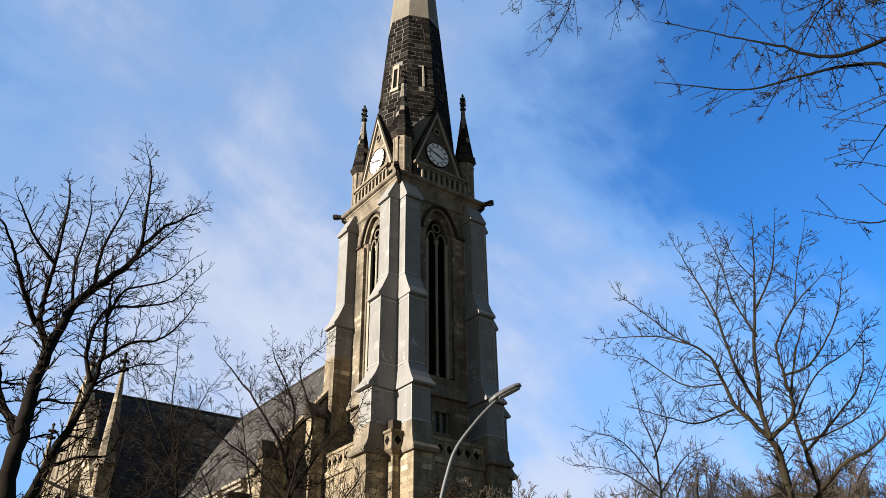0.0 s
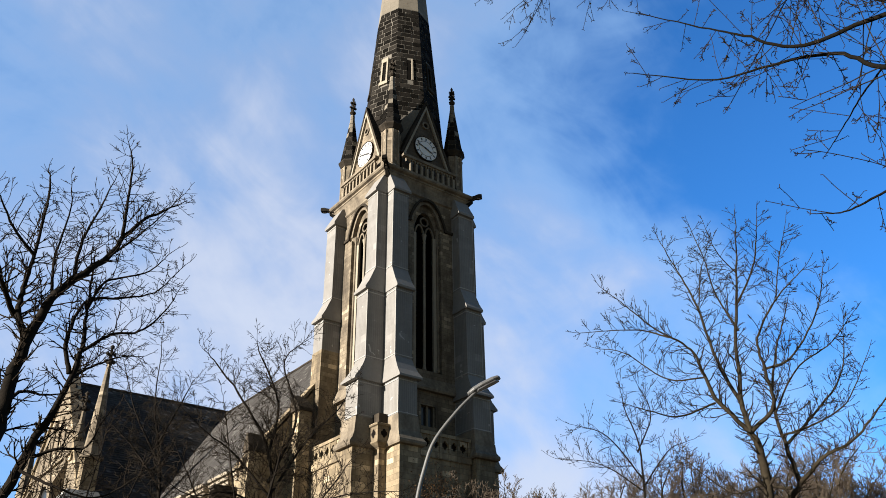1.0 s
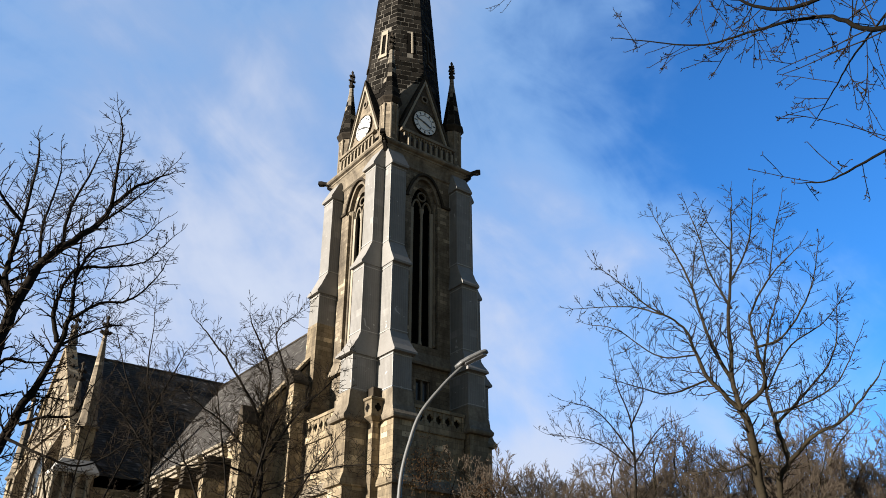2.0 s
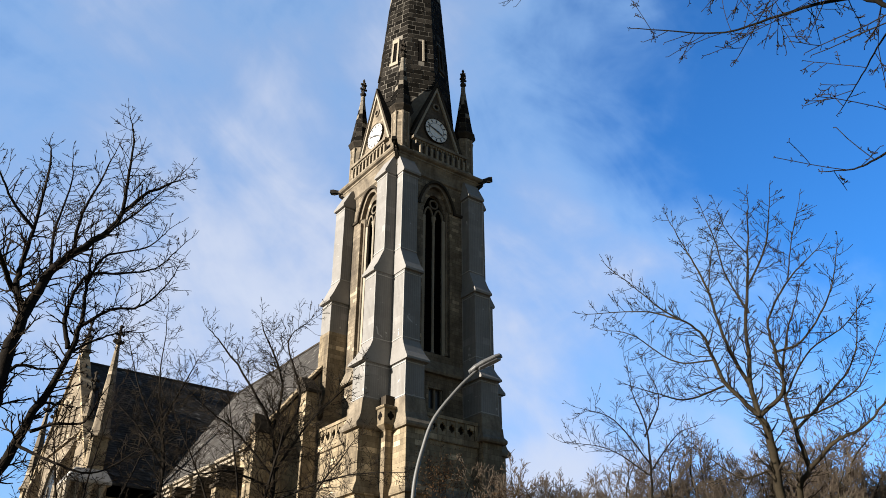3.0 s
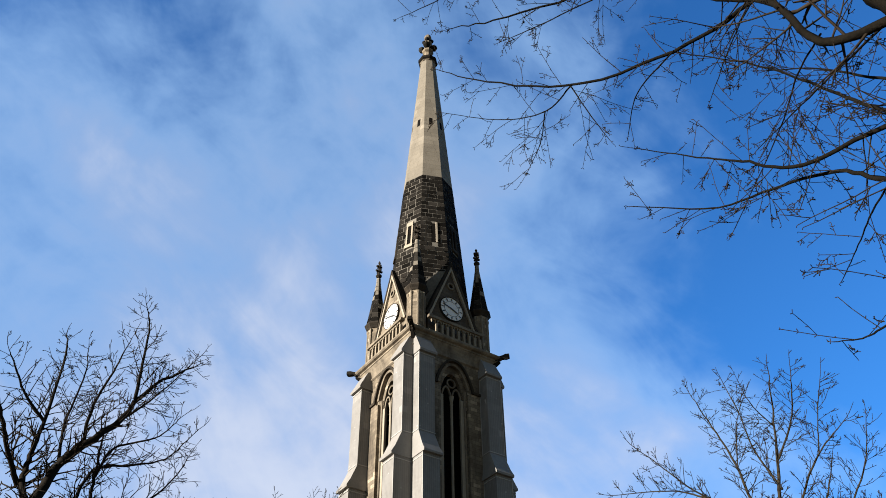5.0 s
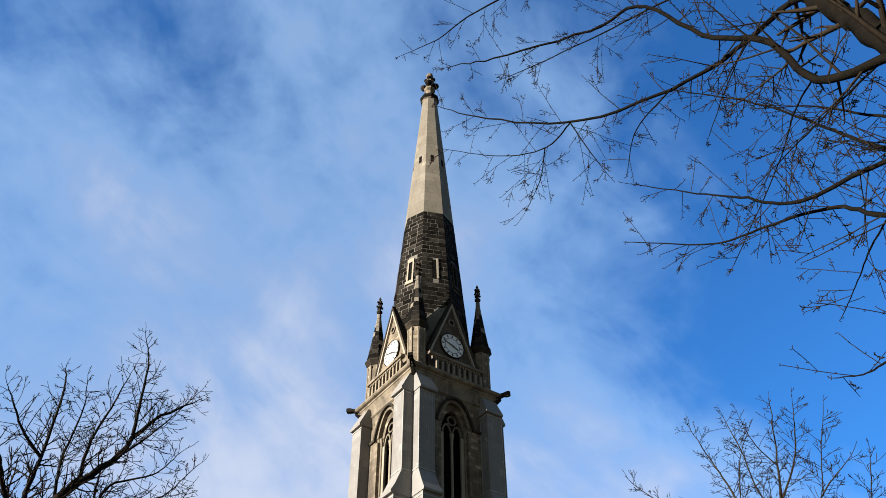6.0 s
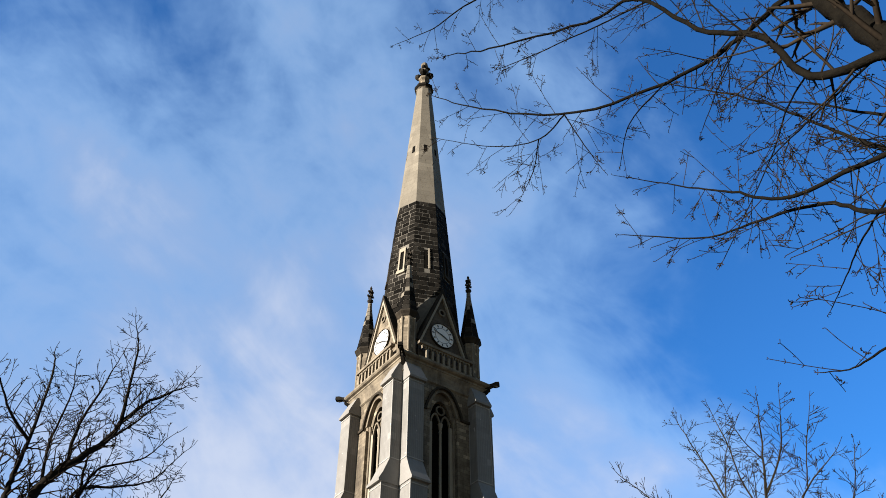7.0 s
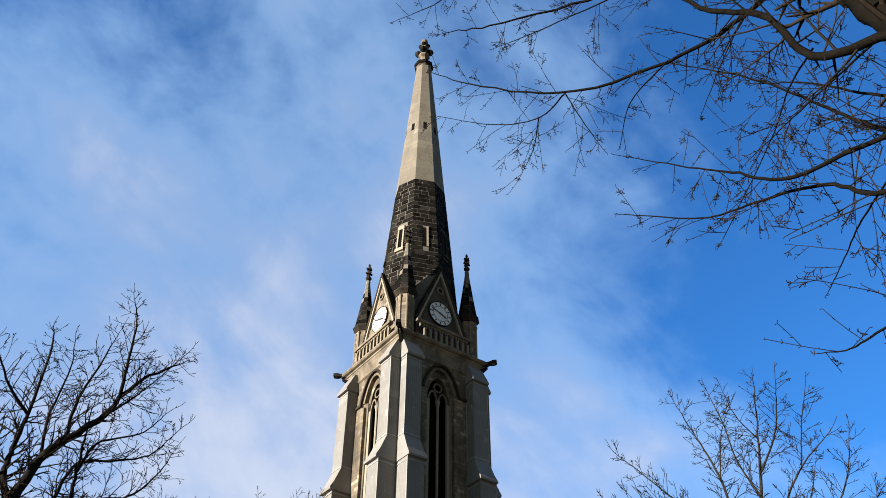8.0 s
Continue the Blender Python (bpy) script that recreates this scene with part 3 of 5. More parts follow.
gargoyle = mesh_of(bm, "gargoyle", M_BLOCK)

# little turret in the angle between two buttresses
bm = bmesh.new()
box(bm, -4.2, -3.4, -4.26, -3.4, 0, 15.9)
angle_pier = mesh_of(bm, "angle_pier", M_BASE)
bm = bmesh.new()
loft(bm, [rect(-4.2, -3.4, -4.26, -3.4, 15.9), rect(-4.6, -3.4, -4.7, -3.4, 16.2), rect(-4.6, -3.4, -4.7, -3.4, 16.3), rect(-4.54, -3.4, -4.62, -3.4, 16.34),
          rect(-4.54, -3.4, -4.62, -3.4, 17.2), rect(-4.64, -3.4, -4.72, -3.4, 17.25), rect(-4.64, -3.4, -4.72, -3.4, 17.38)])
angle_box = mesh_of(bm, "angle_box", M_BASE)
bm = bmesh.new()
box(bm, -4.3, -3.5, -4.36, -3.5, 17.38, 18.1)
angle_cap = mesh_of(bm, "angle_cap", M_DARK)
# near-black lobes whose colour stands for shade inside the quatrefoils
quatrefoil = []
for u in (0, 1):
    bm = bmesh.new()
    for i in range(4):
        a = math.pi / 2 * i
        p = ((-4.08, -4.16)[u] + 0.12 * math.cos(a), 16.78 + 0.14 * math.sin(a))
        pts = [(p[0] + 0.12 * math.cos(math.tau * j / 8), p[1] + 0.14 * math.sin(math.tau * j / 8)) for j in range(8)]
        y0, y1 = (-4.626, -4.546)[u] - 0.002 * i, (-4.5, -4.42)[u]
        loft(bm, [[(x, y0, z) if u == 0 else (y0, x, z) for x, z in pts], [(x, y1, z) if u == 0 else (y1, x, z) for x, z in pts]])
    quatrefoil.append(mesh_of(bm, "quatrefoil", M_VOID))

for k, m in enumerate(QUARTER):
    w = part("shaft_wall", shaft_wall, None, tower, "soot-stained sandstone wall with a tall pointed opening", m)
    for nm, me in (("inner_wall", inner_wall), ("reveal_wall", reveal_wall), ("hood_mould", hood), ("arch_order", arch_order), ("nook_shaft", nook), ("jamb_strip", jamb)):
        part(nm, me, None, w)
    for me in drips:
        part("drip_stone", me, None, w)
    bw = part("belfry_window", louvres, None, tower, "dark louvred belfry opening with two lancets", m)
    part("mullion", mullion, None, bw)
    part("tracery", tracery, None, bw)
    lw = part("lower_wall", lower_wall, None, tower, "", m)
    part("window_frame", low_frame, None, lw)
    part("pane", low_pane, None, lw, "dark leaded glass")
    part("sill_course", sill_course, None, lw)
    part("cornice", cornice, None, tower, "moulded sandstone cornice", m)
    bal = part("balustrade", rail, None, tower, "pierced stone balustrade", m)
    for i in range(9):
        part("baluster_arch", baluster, None, bal, "", pose(-2.0 + 0.5 * i, 0, 0))
    for flip in (0, 1):
        bare = k == 3 and flip
        meshes = BARE_BUTTRESS if bare else BUTTRESS[flip]
        bt = part("buttress", meshes[0], None, tower, "stepped buttress of bare sandstone below and grey stone above" if bare else "stepped grey stone buttress with sloping caps", m)
        for me in meshes[1:]:
            part(me.name.split(".")[0], me, None, bt)
        for me in CORDS[flip][3:6] if bare else CORDS[flip]:
            part("net_cord", me, None, bt, "pale safety-net cord")
    # the two gables away from the sun have shade painted in with their soot
    soot_shade = k in (0, 1)
    g = part("clock_gable", gable_soot_shade if soot_shade else gable_wall, None, tower, "steep stone gable with a clock, darkened by soot and painted shade" if soot_shade else "steep stone gable with a clock", m)
    for nm, me in (("gable_coping", gable_coping), ("gable_moulding", gable_moulding), ("oculus_ring", oculus), ("oculus", oculus_hole)):
        part(nm, me, None, g)
    d = part("clock", dial, None, tower, "round white clock dial with black hour marks", m)
    part("dial_rim", dial_rim, None, d)
    part("minute_ring", minute_ring, None, d)
    part("minute_pointer", minute_pointer, None, d)
    part("hour_pointer", hour_pointer, None, d)
    for me in hour_marks:
        part("hour_mark", me, None, d)
    corner = m @ pose(-3.0, -3.0, 0)
    tt = part("corner_turret", turret_body, None, tower, "octagonal corner turret with a stone spirelet", corner)
    for i in range(8):
        part("corner_shaft", turret_shaft, None, tt, "", pose(0, 0, 0, 0, 0, 45 * i + 22.5))
    part("turret_cornice", turret_cornice, None, tt)
    sl = part("spirelet", spirelet_core, None, tt, "spirelet of black stones with a paler tip")
    part("pale_stone", spirelet_pale, None, sl)
    part("black_stone", spirelet_black, None, sl)
    part("finial", turret_finial, None, tt)
    part("gargoyle", gargoyle, None, tower, "long blackened stone gargoyle", m @ pose(0, 0, 0, 0, 0, 225))
    if k != 2:
        pw = part("porch_wall", porch, None, tower, "", m)
        part("quatrefoil_parapet", parapet, None, pw)
        part("parapet_back", parapet_back, None, pw)
        part("blind_arch", porch_arch, None, pw)
        part("arch_pane", porch_glass, None, pw)
    ap = part("angle_pier", angle_pier, None, tower, "", m)
    part("angle_box", angle_box, None, ap)
    part("angle_cap", angle_cap, None, ap, "dark netted block")
    for me in quatrefoil:
        part("quatrefoil", me, None, ap)

# near-black filling added for the shade inside the shaft
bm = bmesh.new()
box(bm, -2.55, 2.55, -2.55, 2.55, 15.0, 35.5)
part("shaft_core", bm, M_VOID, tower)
bm = bmesh.new()
box(bm, -3.5, 3.5, -3.5, 3.5, 36.4, 37.06)
part("parapet_walk", bm, M_TRIM, tower)
bm = bmesh.new()
box(bm, -2.9, 2.9, -2.9, 2.9, 37.06, 40.6)
part("clock_stage", bm, M_WALL, tower, "square clock stage of stained sandstone")
# roofs behind the gables, the shadow on them painted in as near black
bm = bmesh.new()
prism_y(bm, [(-2.1, 39.3), (2.1, 39.3), (0, GZ - 0.45)], -2.45, -0.5)
gable_roof = mesh_of(bm, "gable_roof", M_VOID)
for m in QUARTER:
    part("gable_roof", gable_roof, None, tower, "", m)

# spire
BAND = 56.0
bm = bmesh.new()
loft(bm, [[Vector((spire_corner(k, z).x * 0.996, spire_corner(k, z).y * 0.996, z)) for k in range(8)] for z in (40.3, 44.634, BAND)])
lower_spire = part("lower_spire", bm, M_MORTAR, tower, "lower spire of soot-black squared stone blocks")
bm = bmesh.new()
loft(bm, [[spire_corner(k, z) for k in range(8)] for z in (BAND, 62.0, 68.0, 75.2)])
upper_spire = part("upper_spire", bm, M_SPIRE, tower, "upper spire of clean pale sandstone")


def on_face(k, u, z, out):
    """A point on spire face k: u from 0 to 1 across it, out metres proud."""
    a, b = spire_corner(k, z), spire_corner((k + 1) % 8, z)
    t = math.pi / 4 * (k + 0.5)
    return a.lerp(b, u) + Vector((math.cos(t), math.sin(t), 0.08)) * out


def face_piece(b, k, u0, u1, z0, z1, lo, hi):
    vs = [b.verts.new(on_face(k, u, z, o)) for o in (lo, hi) for u, z in ((u0, z0), (u1, z0), (u1, z1), (u0, z1))]
    for q in ((4, 5, 6, 7), (0, 1, 5, 4), (1, 2, 6, 5), (2, 3, 7, 6), (3, 0, 4, 7)):
        b.faces.new([vs[i] for i in q])


for k in range(8):
    seen_lit = k in (4, 5)
    # slit window: surround painted sunlit-pale on faces 4 and 5, shade-dark on the rest
    w = (spire_corner(k, 50) - spire_corner((k + 1) % 8, 50)).length
    b = bmesh.new()
    o, i2 = 0.32 / w, 0.18 / w
    # face 5 has only its right jamb, a pale strip for the sunlit reveal
    if k != 5:
        face_piece(b, k, 0.5 - o, 0.5 - i2, 47.45, 49.85, -0.1, 0.09)
    face_piece(b, k, 0.5 + i2, 0.5 + o, 47.45, 49.85, -0.1, 0.09)
    if k != 5:
        face_piece(b, k, 0.5 - o, 0.5 + o, 49.70, 50.15, -0.1, 0.1)
        face_piece(b, k, 0.5 - o * 1.2, 0.5 + o * 1.2, 47.15, 47.48, -0.1, 0.14)
    win = part("spire_window", b, M_LIGHT if seen_lit else M_DARK, tower, "slit window with light and shade painted into its stone surround")
    # near-black plates: the shade in slit and vent is painted, not deep
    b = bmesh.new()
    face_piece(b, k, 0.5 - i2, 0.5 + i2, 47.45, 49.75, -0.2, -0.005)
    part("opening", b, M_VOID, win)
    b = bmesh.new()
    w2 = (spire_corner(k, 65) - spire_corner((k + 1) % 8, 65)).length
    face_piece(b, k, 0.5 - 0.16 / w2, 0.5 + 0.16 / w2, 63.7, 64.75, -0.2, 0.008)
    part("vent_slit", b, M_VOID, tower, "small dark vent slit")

# finial on the tip
bm = bmesh.new()
turned(bm, [(0.8, 75.1), (0.98, 75.35), (0.98, 75.7), (0.6, 75.95), (0.42, 76.2), (0.38, 77.0), (0.62, 77.25), (0.62, 77.5), (0.36, 77.7), (0.33, 78.5), (0.5, 78.75), (0.5, 78.95), (0.3, 79.15), (0.26, 79.6), (0.42, 79.9), (0.36, 80.25), (0.08, 80.65)], 8)
spire_finial = part("spire_finial", bm, M_WALL, tower, "carved stone finial with four bosses")
bm = bmesh.new()
turned(bm, [(0.86, 75.2), (1.04, 75.35), (1.04, 75.68), (0.7, 75.95)], 8)
part("collar", bm, M_BLOCK, spire_finial, "blackened stone collar")
for z, r, s in ((78.0, 0.64, 0.42), (79.3, 0.4, 0.26)):
    for i in range(4):
        a = math.pi / 2 * i + math.pi / 4
        b = bmesh.new()
        turned(b, [(0.06, z - s), (s * 0.8, z - s * 0.5), (s, z + 0.05), (s * 0.6, z + s * 0.7), (0.05, z + s)], 7, r * math.cos(a), r * math.sin(a))
        part("boss", b, M_BLOCK, spire_finial, "blackened leafy boss")

# ---- nave and transept ----
nave = thing("church_nave", 0, 17, 0, "sandstone nave and transept with steep slate roofs", "church")
RIDGE, SLOPE, HALF, EAVE = 28.2, 1.29, 9.5, 15.95
UNMOVE = pose(0, -17, 0)


def npart(name, bm, mat, label="", parent=None):
    return part(name, bm, mat, parent or nave, label, UNMOVE if parent is None else None)


bm = bmesh.new()
box(bm, -9.2, 9.2, 3.6, 58, 0, 15.7)
npart("nave_wall", bm, M_BASE)
bm = bmesh.new()
box(bm, -14.3, 14.3, 20.2, 40.8, 0, 15.1)
npart("transept_wall", bm, M_BASE)
bm = bmesh.new()
prism_y(bm, [(-HALF, 0), (HALF, 0), (HALF, EAVE - 0.3), (0, RIDGE - 0.3), (-HALF, EAVE - 0.3)], 3.0, 3.6)
front = npart("front_gable", bm, M_BASE, "sandstone front gable flanking the tower")
bm = bmesh.new()
prism_y(bm, [(-HALF - 0.3, EAVE - 0.4), (-HALF - 0.3, EAVE - 0.12), (0, RIDGE + 0.22), (0, RIDGE - 0.08)], 2.85, 3.75)
prism_y(bm, [(HALF + 0.3, EAVE - 0.4), (HALF + 0.3, EAVE - 0.05), (0, RIDGE + 0.3), (0, RIDGE - 0.1)], 2.85, 3.75)
npart("gable_coping", bm, M_BASE, "", front)
# slate roofs, laid in lapped courses
ROWS = 52


def roof_outline(drop):
    """Half section of a roof, stepped by lapped courses: distance from the ridge line and height."""
    pts = [(0.0, RIDGE - drop)]
    for i in range(ROWS):
        x1 = HALF * (i + 1) / ROWS
        z1 = RIDGE - drop - SLOPE * x1
        pts += [(x1, z1 + 0.035), (x1, z1)]
    return pts + [(HALF, RIDGE - drop - SLOPE * HALF - 0.15), (0.0, RIDGE - drop - 0.25)]


for s in (-1, 1):
    bm = bmesh.new()
    loft(bm, [[(s * x, y, z) for x, z in roof_outline(0.0)] for y in (3.62, 58)])
    npart("nave_roof", bm, M_SLATE, "steep grey slate roof")
    bm = bmesh.new()
    loft(bm, [[(x, 30.5 + s * y, z) for y, z in roof_outline(-0.35)] for x in (-14.2, 14.2)])
    npart("transept_roof", bm, M_SLATE, "steep grey slate roof")
bm = bmesh.new()
loft(bm, [[(-0.16, y, RIDGE - 0.1), (0.16, y, RIDGE - 0.1), (0.06, y, RIDGE + 0.14), (-0.06, y, RIDGE + 0.14)] for y in (3.7, 58)])
loft(bm, [[(x, 30.34, RIDGE + 0.25), (x, 30.66, RIDGE + 0.25), (x, 30.56, RIDGE + 0.47), (x, 30.44, RIDGE + 0.47)] for x in (-14.2, 14.2)])
npart("ridge_tiles", bm, M_DARK)


def west_gable_outline():
    return [(20.0, 0), (41.0, 0), (41.0, EAVE + 0.4), (30.5, RIDGE + 0.5), (20.0, EAVE + 0.4)]


bm = bmesh.new()
loft(bm, [[(x, y, z) for y, z in west_gable_outline()] for x in (-14.8, -14.2)])
tg = npart("transept_gable", bm, M_WALL, "sunlit sandstone transept gable")
bm = bmesh.new()
for s in (-1, 1):
    loft(bm, [[(x, 30.5 + s * 11.0, EAVE + 0.1), (x, 30.5 + s * 11.0, EAVE + 0.5), (x, 30.5, RIDGE + 0.95), (x, 30.5, RIDGE + 0.45)] for x in (-15.0, -14.05)])
npart("gable_coping", bm, M_BASE, "", tg)
bm = bmesh.new()
for z0, hw, rise in ((9.0, 2.6, 3.2),):
    arch_band(bm, hw, 16.0, rise, 0.4, -0.2, 0.2, foot=9.0)
    for x in (-0.9, 0.9):
        box(bm, x - 0.1, x + 0.1, -0.1, 0.1, 9.0, 17.5)
bmesh.ops.rotate(bm, verts=bm.verts, cent=(0, 0, 0), matrix=Matrix.Rotation(radians(-90), 3, "Z"))
bmesh.ops.translate(bm, verts=bm.verts, vec=(-14.85, 30.5, 0))
npart("gable_tracery", bm, M_TRIM, "", tg)
bm = bmesh.new()
prism_y(bm, [(-2.6, 9.0)] + arch_curve(2.6, 16.0, 3.2) + [(2.6, 9.0)], -0.03, 0.03)
bmesh.ops.rotate(bm, verts=bm.verts, cent=(0, 0, 0), matrix=Matrix.Rotation(radians(-90), 3, "Z"))
bmesh.ops.translate(bm, verts=bm.verts, vec=(-14.82, 30.5, 0))
npart("gable_window", bm, M_GLASS, "", tg)


# crockets on the coping, string courses and slender shafts on the sunlit gable
for s in (-1, 1):
    for i in range(9):
        d = 1.2 + 1.05 * i
        zc = RIDGE + 0.7 - d * (RIDGE - EAVE + 0.45) / 11.0
        bm = bmesh.new()
        turned(bm, [(0.08, zc - 0.1), (0.2, zc + 0.1), (0.24, zc + 0.3), (0.06, zc + 0.5)], 6, -14.55, 30.5 + s * d)
        npart("crocket", bm, M_DARK, "", tg)
for y in (25.4, 35.6):
    bm = bmesh.new()
    loft(bm, [rect(-15.7, -14.7, y - 0.35, y + 0.35, 0), rect(-15.7, -14.7, y - 0.35, y + 0.35, 18.2), rect(-14.9, -14.7, y - 0.35, y + 0.35, 20.2)])
    npart("gable_buttress", bm, M_WALL, "", tg)
for z in (9.0, 15.6, 20.6):
    w = 10.5 if z < 16 else 10.5 - (z - EAVE) / SLOPE - 0.6
    bm = bmesh.new()
    loft(bm, [rect(-15.02, -14.75, 30.5 - w, 30.5 + w, z), rect(-15.02, -14.75, 30.5 - w, 30.5 + w, z + 0.16), rect(-14.85, -14.75, 30.5 - w, 30.5 + w, z + 0.4)])
    npart("string_course", bm, M_TRIM, "", tg)
for i in range(10):
    y = 22.0 + 1.9 * i
    top = min(RIDGE - 1.2 - SLOPE * abs(y - 30.5), 25.0)
    if abs(y - 30.5) > 2.9 or top > 20.5:
        bm = bmesh.new()
        lo2 = 9.4 if abs(y - 30.5) > 2.9 else 20.9
        turned(bm, [(0.16, lo2), (0.12, lo2 + 0.3), (0.12, top - 0.3), (0.22, top)], 8, -14.85, y)
        npart("blind_shaft", bm, M_TRIM, "", tg)


def pinnacle(x, y, z0, z1, r, label):
    """A square shaft with gablets, a spirelet with crockets, and a leafy finial."""
    b = bmesh.new()
    hs = z0 + (z1 - z0) * 0.28
    turned(b, [(r * 1.25, z0 - 0.4), (r * 1.25, z0), (r, z0 + 0.2), (r, hs)], 4, x, y)
    p = npart("pinnacle", b, M_BASE, label)
    b = bmesh.new()
    turned(b, [(r * 1.15, hs - 0.1), (r * 1.15, hs + 0.1), (r * 0.85, hs + 0.2), (0.14, z1 - 1.6)], 8, x, y)
    npart("spirelet", b, M_WALL, "", p)
    for i in range(4):
        a = math.pi / 2 * i
        b = bmesh.new()
        cx, cy = x + r * 0.55 * math.cos(a), y + r * 0.55 * math.sin(a)
        turned(b, [(r * 0.5, hs - 0.2), (r * 0.5, hs + 0.2), (0.03, hs + 1.3)], 4, cx, cy)
        npart("gablet", b, M_TRIM, "", p)
    b = bmesh.new()
    turned(b, [(0.12, z1 - 1.8), (0.3, z1 - 1.6), (0.3, z1 - 1.45), (0.12, z1 - 1.3), (0.12, z1 - 0.95), (0.26, z1 - 0.85), (0.1, z1 - 0.65), (0.1, z1 - 0.35), (0.19, z1 - 0.2), (0.02, z1)], 8, x, y)
    for z, q in ((z1 - 1.5, 0.34), (z1 - 0.85, 0.28)):
        for i in range(4):
            a = math.pi / 2 * i
            turned(b, [(0.03, z - 0.16), (0.16, z), (0.03, z + 0.2)], 6, x + q * math.cos(a), y + q * math.sin(a))
    npart("finial", b, M_DARK, "", p)


pinnacle(-14.5, 19.6, 15.6, 28.4, 0.8, "tall corner pinnacle with a dark leafy finial")
pinnacle(-14.5, 41.4, 15.6, 28.4, 0.8, "tall corner pinnacle with a dark leafy finial")
pinnacle(-14.5, 30.5, 28.4, 32.5, 0.42, "short pinnacle on the gable's peak")
for y in (24.2, 36.8):
    pinnacle(-14.6, y, 20.4, 25.8, 0.42, "short pinnacle on the gable's slope")
# clustered shafts under a pale weathered cap at the transept corners
for y in (19.6, 41.4):
    b = bmesh.new()
    box(b, -16.2, -13.5, y - 1.0, y + 1.0, 0, 15.5)
    cp = npart("corner_pier", b, M_WALL)
    b = bmesh.new()
    loft(b, [rect(-16.5, -13.3, y - 1.4, y + 1.2, 15.5), rect(-16.5, -13.3, y - 1.4, y + 1.2, 15.7), rect(-15.9, -13.7, y - 0.8, y + 0.9, 16.6)])
    npart("pier_cap", b, M_PALECAP, "pale weathered sloping cap", cp)
    for dx, dy in ((-1.55, 0.9), (-1.55, 0.0), (-1.55, -1.15), (-0.75, -1.15), (0.05, -1.15), (0.9, -1.15)):
        b = bmesh.new()
        turned(b, [(0.2, 8.0), (0.16, 8.3), (0.16, 14.9), (0.26, 15.2), (0.28, 15.48)], 8, -14.8 + dx, y + dy)
        npart("clustered_shaft", b, M_LIGHT, "", cp)
# buttress heads with dark slatted hoods along the eaves, and the pale stepped gutter between them
for y in (4.6, 8.4, 12.2, 16.0):
    b = bmesh.new()
    loft(b, [rect(-10.9, -9.1, y - 0.32, y + 0.32, 0), rect(-10.9, -9.1, y - 0.32, y + 0.32, 13.3)])
    bt = npart("eaves_buttress", b, M_BASE, "sandstone buttress with a dark hooded head")
    b = bmesh.new()
    loft(b, [rect(-11.05, -9.1, y - 0.42, y + 0.42, 13.25), rect(-11.05, -9.1, y - 0.42, y + 0.42, 13.45), rect(-10.8, -9.1, y - 0.34, y + 0.34, 13.5)])
    npart("moulding", b, M_DARK, "", bt)
    for i in range(5):
        b = bmesh.new()
        z = 13.5 + 0.24 * i
        loft(b, [rect(-10.8, -9.1, y - 0.34, y + 0.34, z), rect(-10.72, -9.1, y - 0.28, y + 0.28, z + 0.2)])
        npart("hood_slat", b, M_DARK, "", bt)
for y0, y1 in ((3.7, 4.2), (5.0, 8.0), (8.8, 11.8), (12.6, 15.6), (16.4, 19.4)):
    for i in range(3):
        b = bmesh.new()
        x, z = -9.72 + 0.1 * i, 15.6 - 0.3 * i
        loft(b, [[(x, y, z), (x + 0.4, y, z), (x + 0.4, y, z + 0.15), (x - 0.06, y, z + 0.15)] for y in (y0, y1)])
        npart("gutter_moulding", b, M_LIGHT, "pale stone eaves moulding")
    if y1 - y0 < 2:
        continue
    b = bmesh.new()
    arch_band(b, 0.9, 10.5, 1.6, 0.25, -0.15, 0.15, foot=6.0)
    box(b, -0.08, 0.08, -0.1, 0.1, 6.0, 11.9)
    bmesh.ops.rotate(b, verts=b.verts, cent=(0, 0, 0), matrix=Matrix.Rotation(radians(-90), 3, "Z"))
    bmesh.ops.translate(b, verts=b.verts, vec=(-9.25, (y0 + y1) / 2, 0))
    wf = npart("aisle_window", b, M_TRIM, "pointed aisle window")
    b = bmesh.new()
    prism_y(b, [(-0.9, 6.0)] + arch_curve(0.9, 10.5, 1.6) + [(0.9, 6.0)], -0.03, 0.03)
    bmesh.ops.rotate(b, verts=b.verts, cent=(0, 0, 0), matrix=Matrix.Rotation(radians(-90), 3, "Z"))
    bmesh.ops.translate(b, verts=b.verts, vec=(-9.22, (y0 + y1) / 2, 0))
    npart("pane", b, M_GLASS, "", wf)
# stair pier on the front gable beside the tower, and a pier at its outer corner
for x0, x1, yf, top in ((-6.5, -5.6, 1.9, 19.6), (-9.5, -8.6, 2.4, 16.5)):
    b = bmesh.new()
    box(b, x0, x1, yf, 3.1, 0, top)
    sp = npart("gable_pier", b, M_BASE, "sandstone pier with a sloping cap")
    b = bmesh.new()
    loft(b, [rect(x0 - 0.15, x1 + 0.15, yf - 0.15, 3.1, top), rect(x0 - 0.15, x1 + 0.15, yf - 0.15, 3.1, top + 0.2), rect(x0, x1, 2.9, 3.1, top + 1.3)])
    npart("pier_cap", b, M_DARK, "", sp)


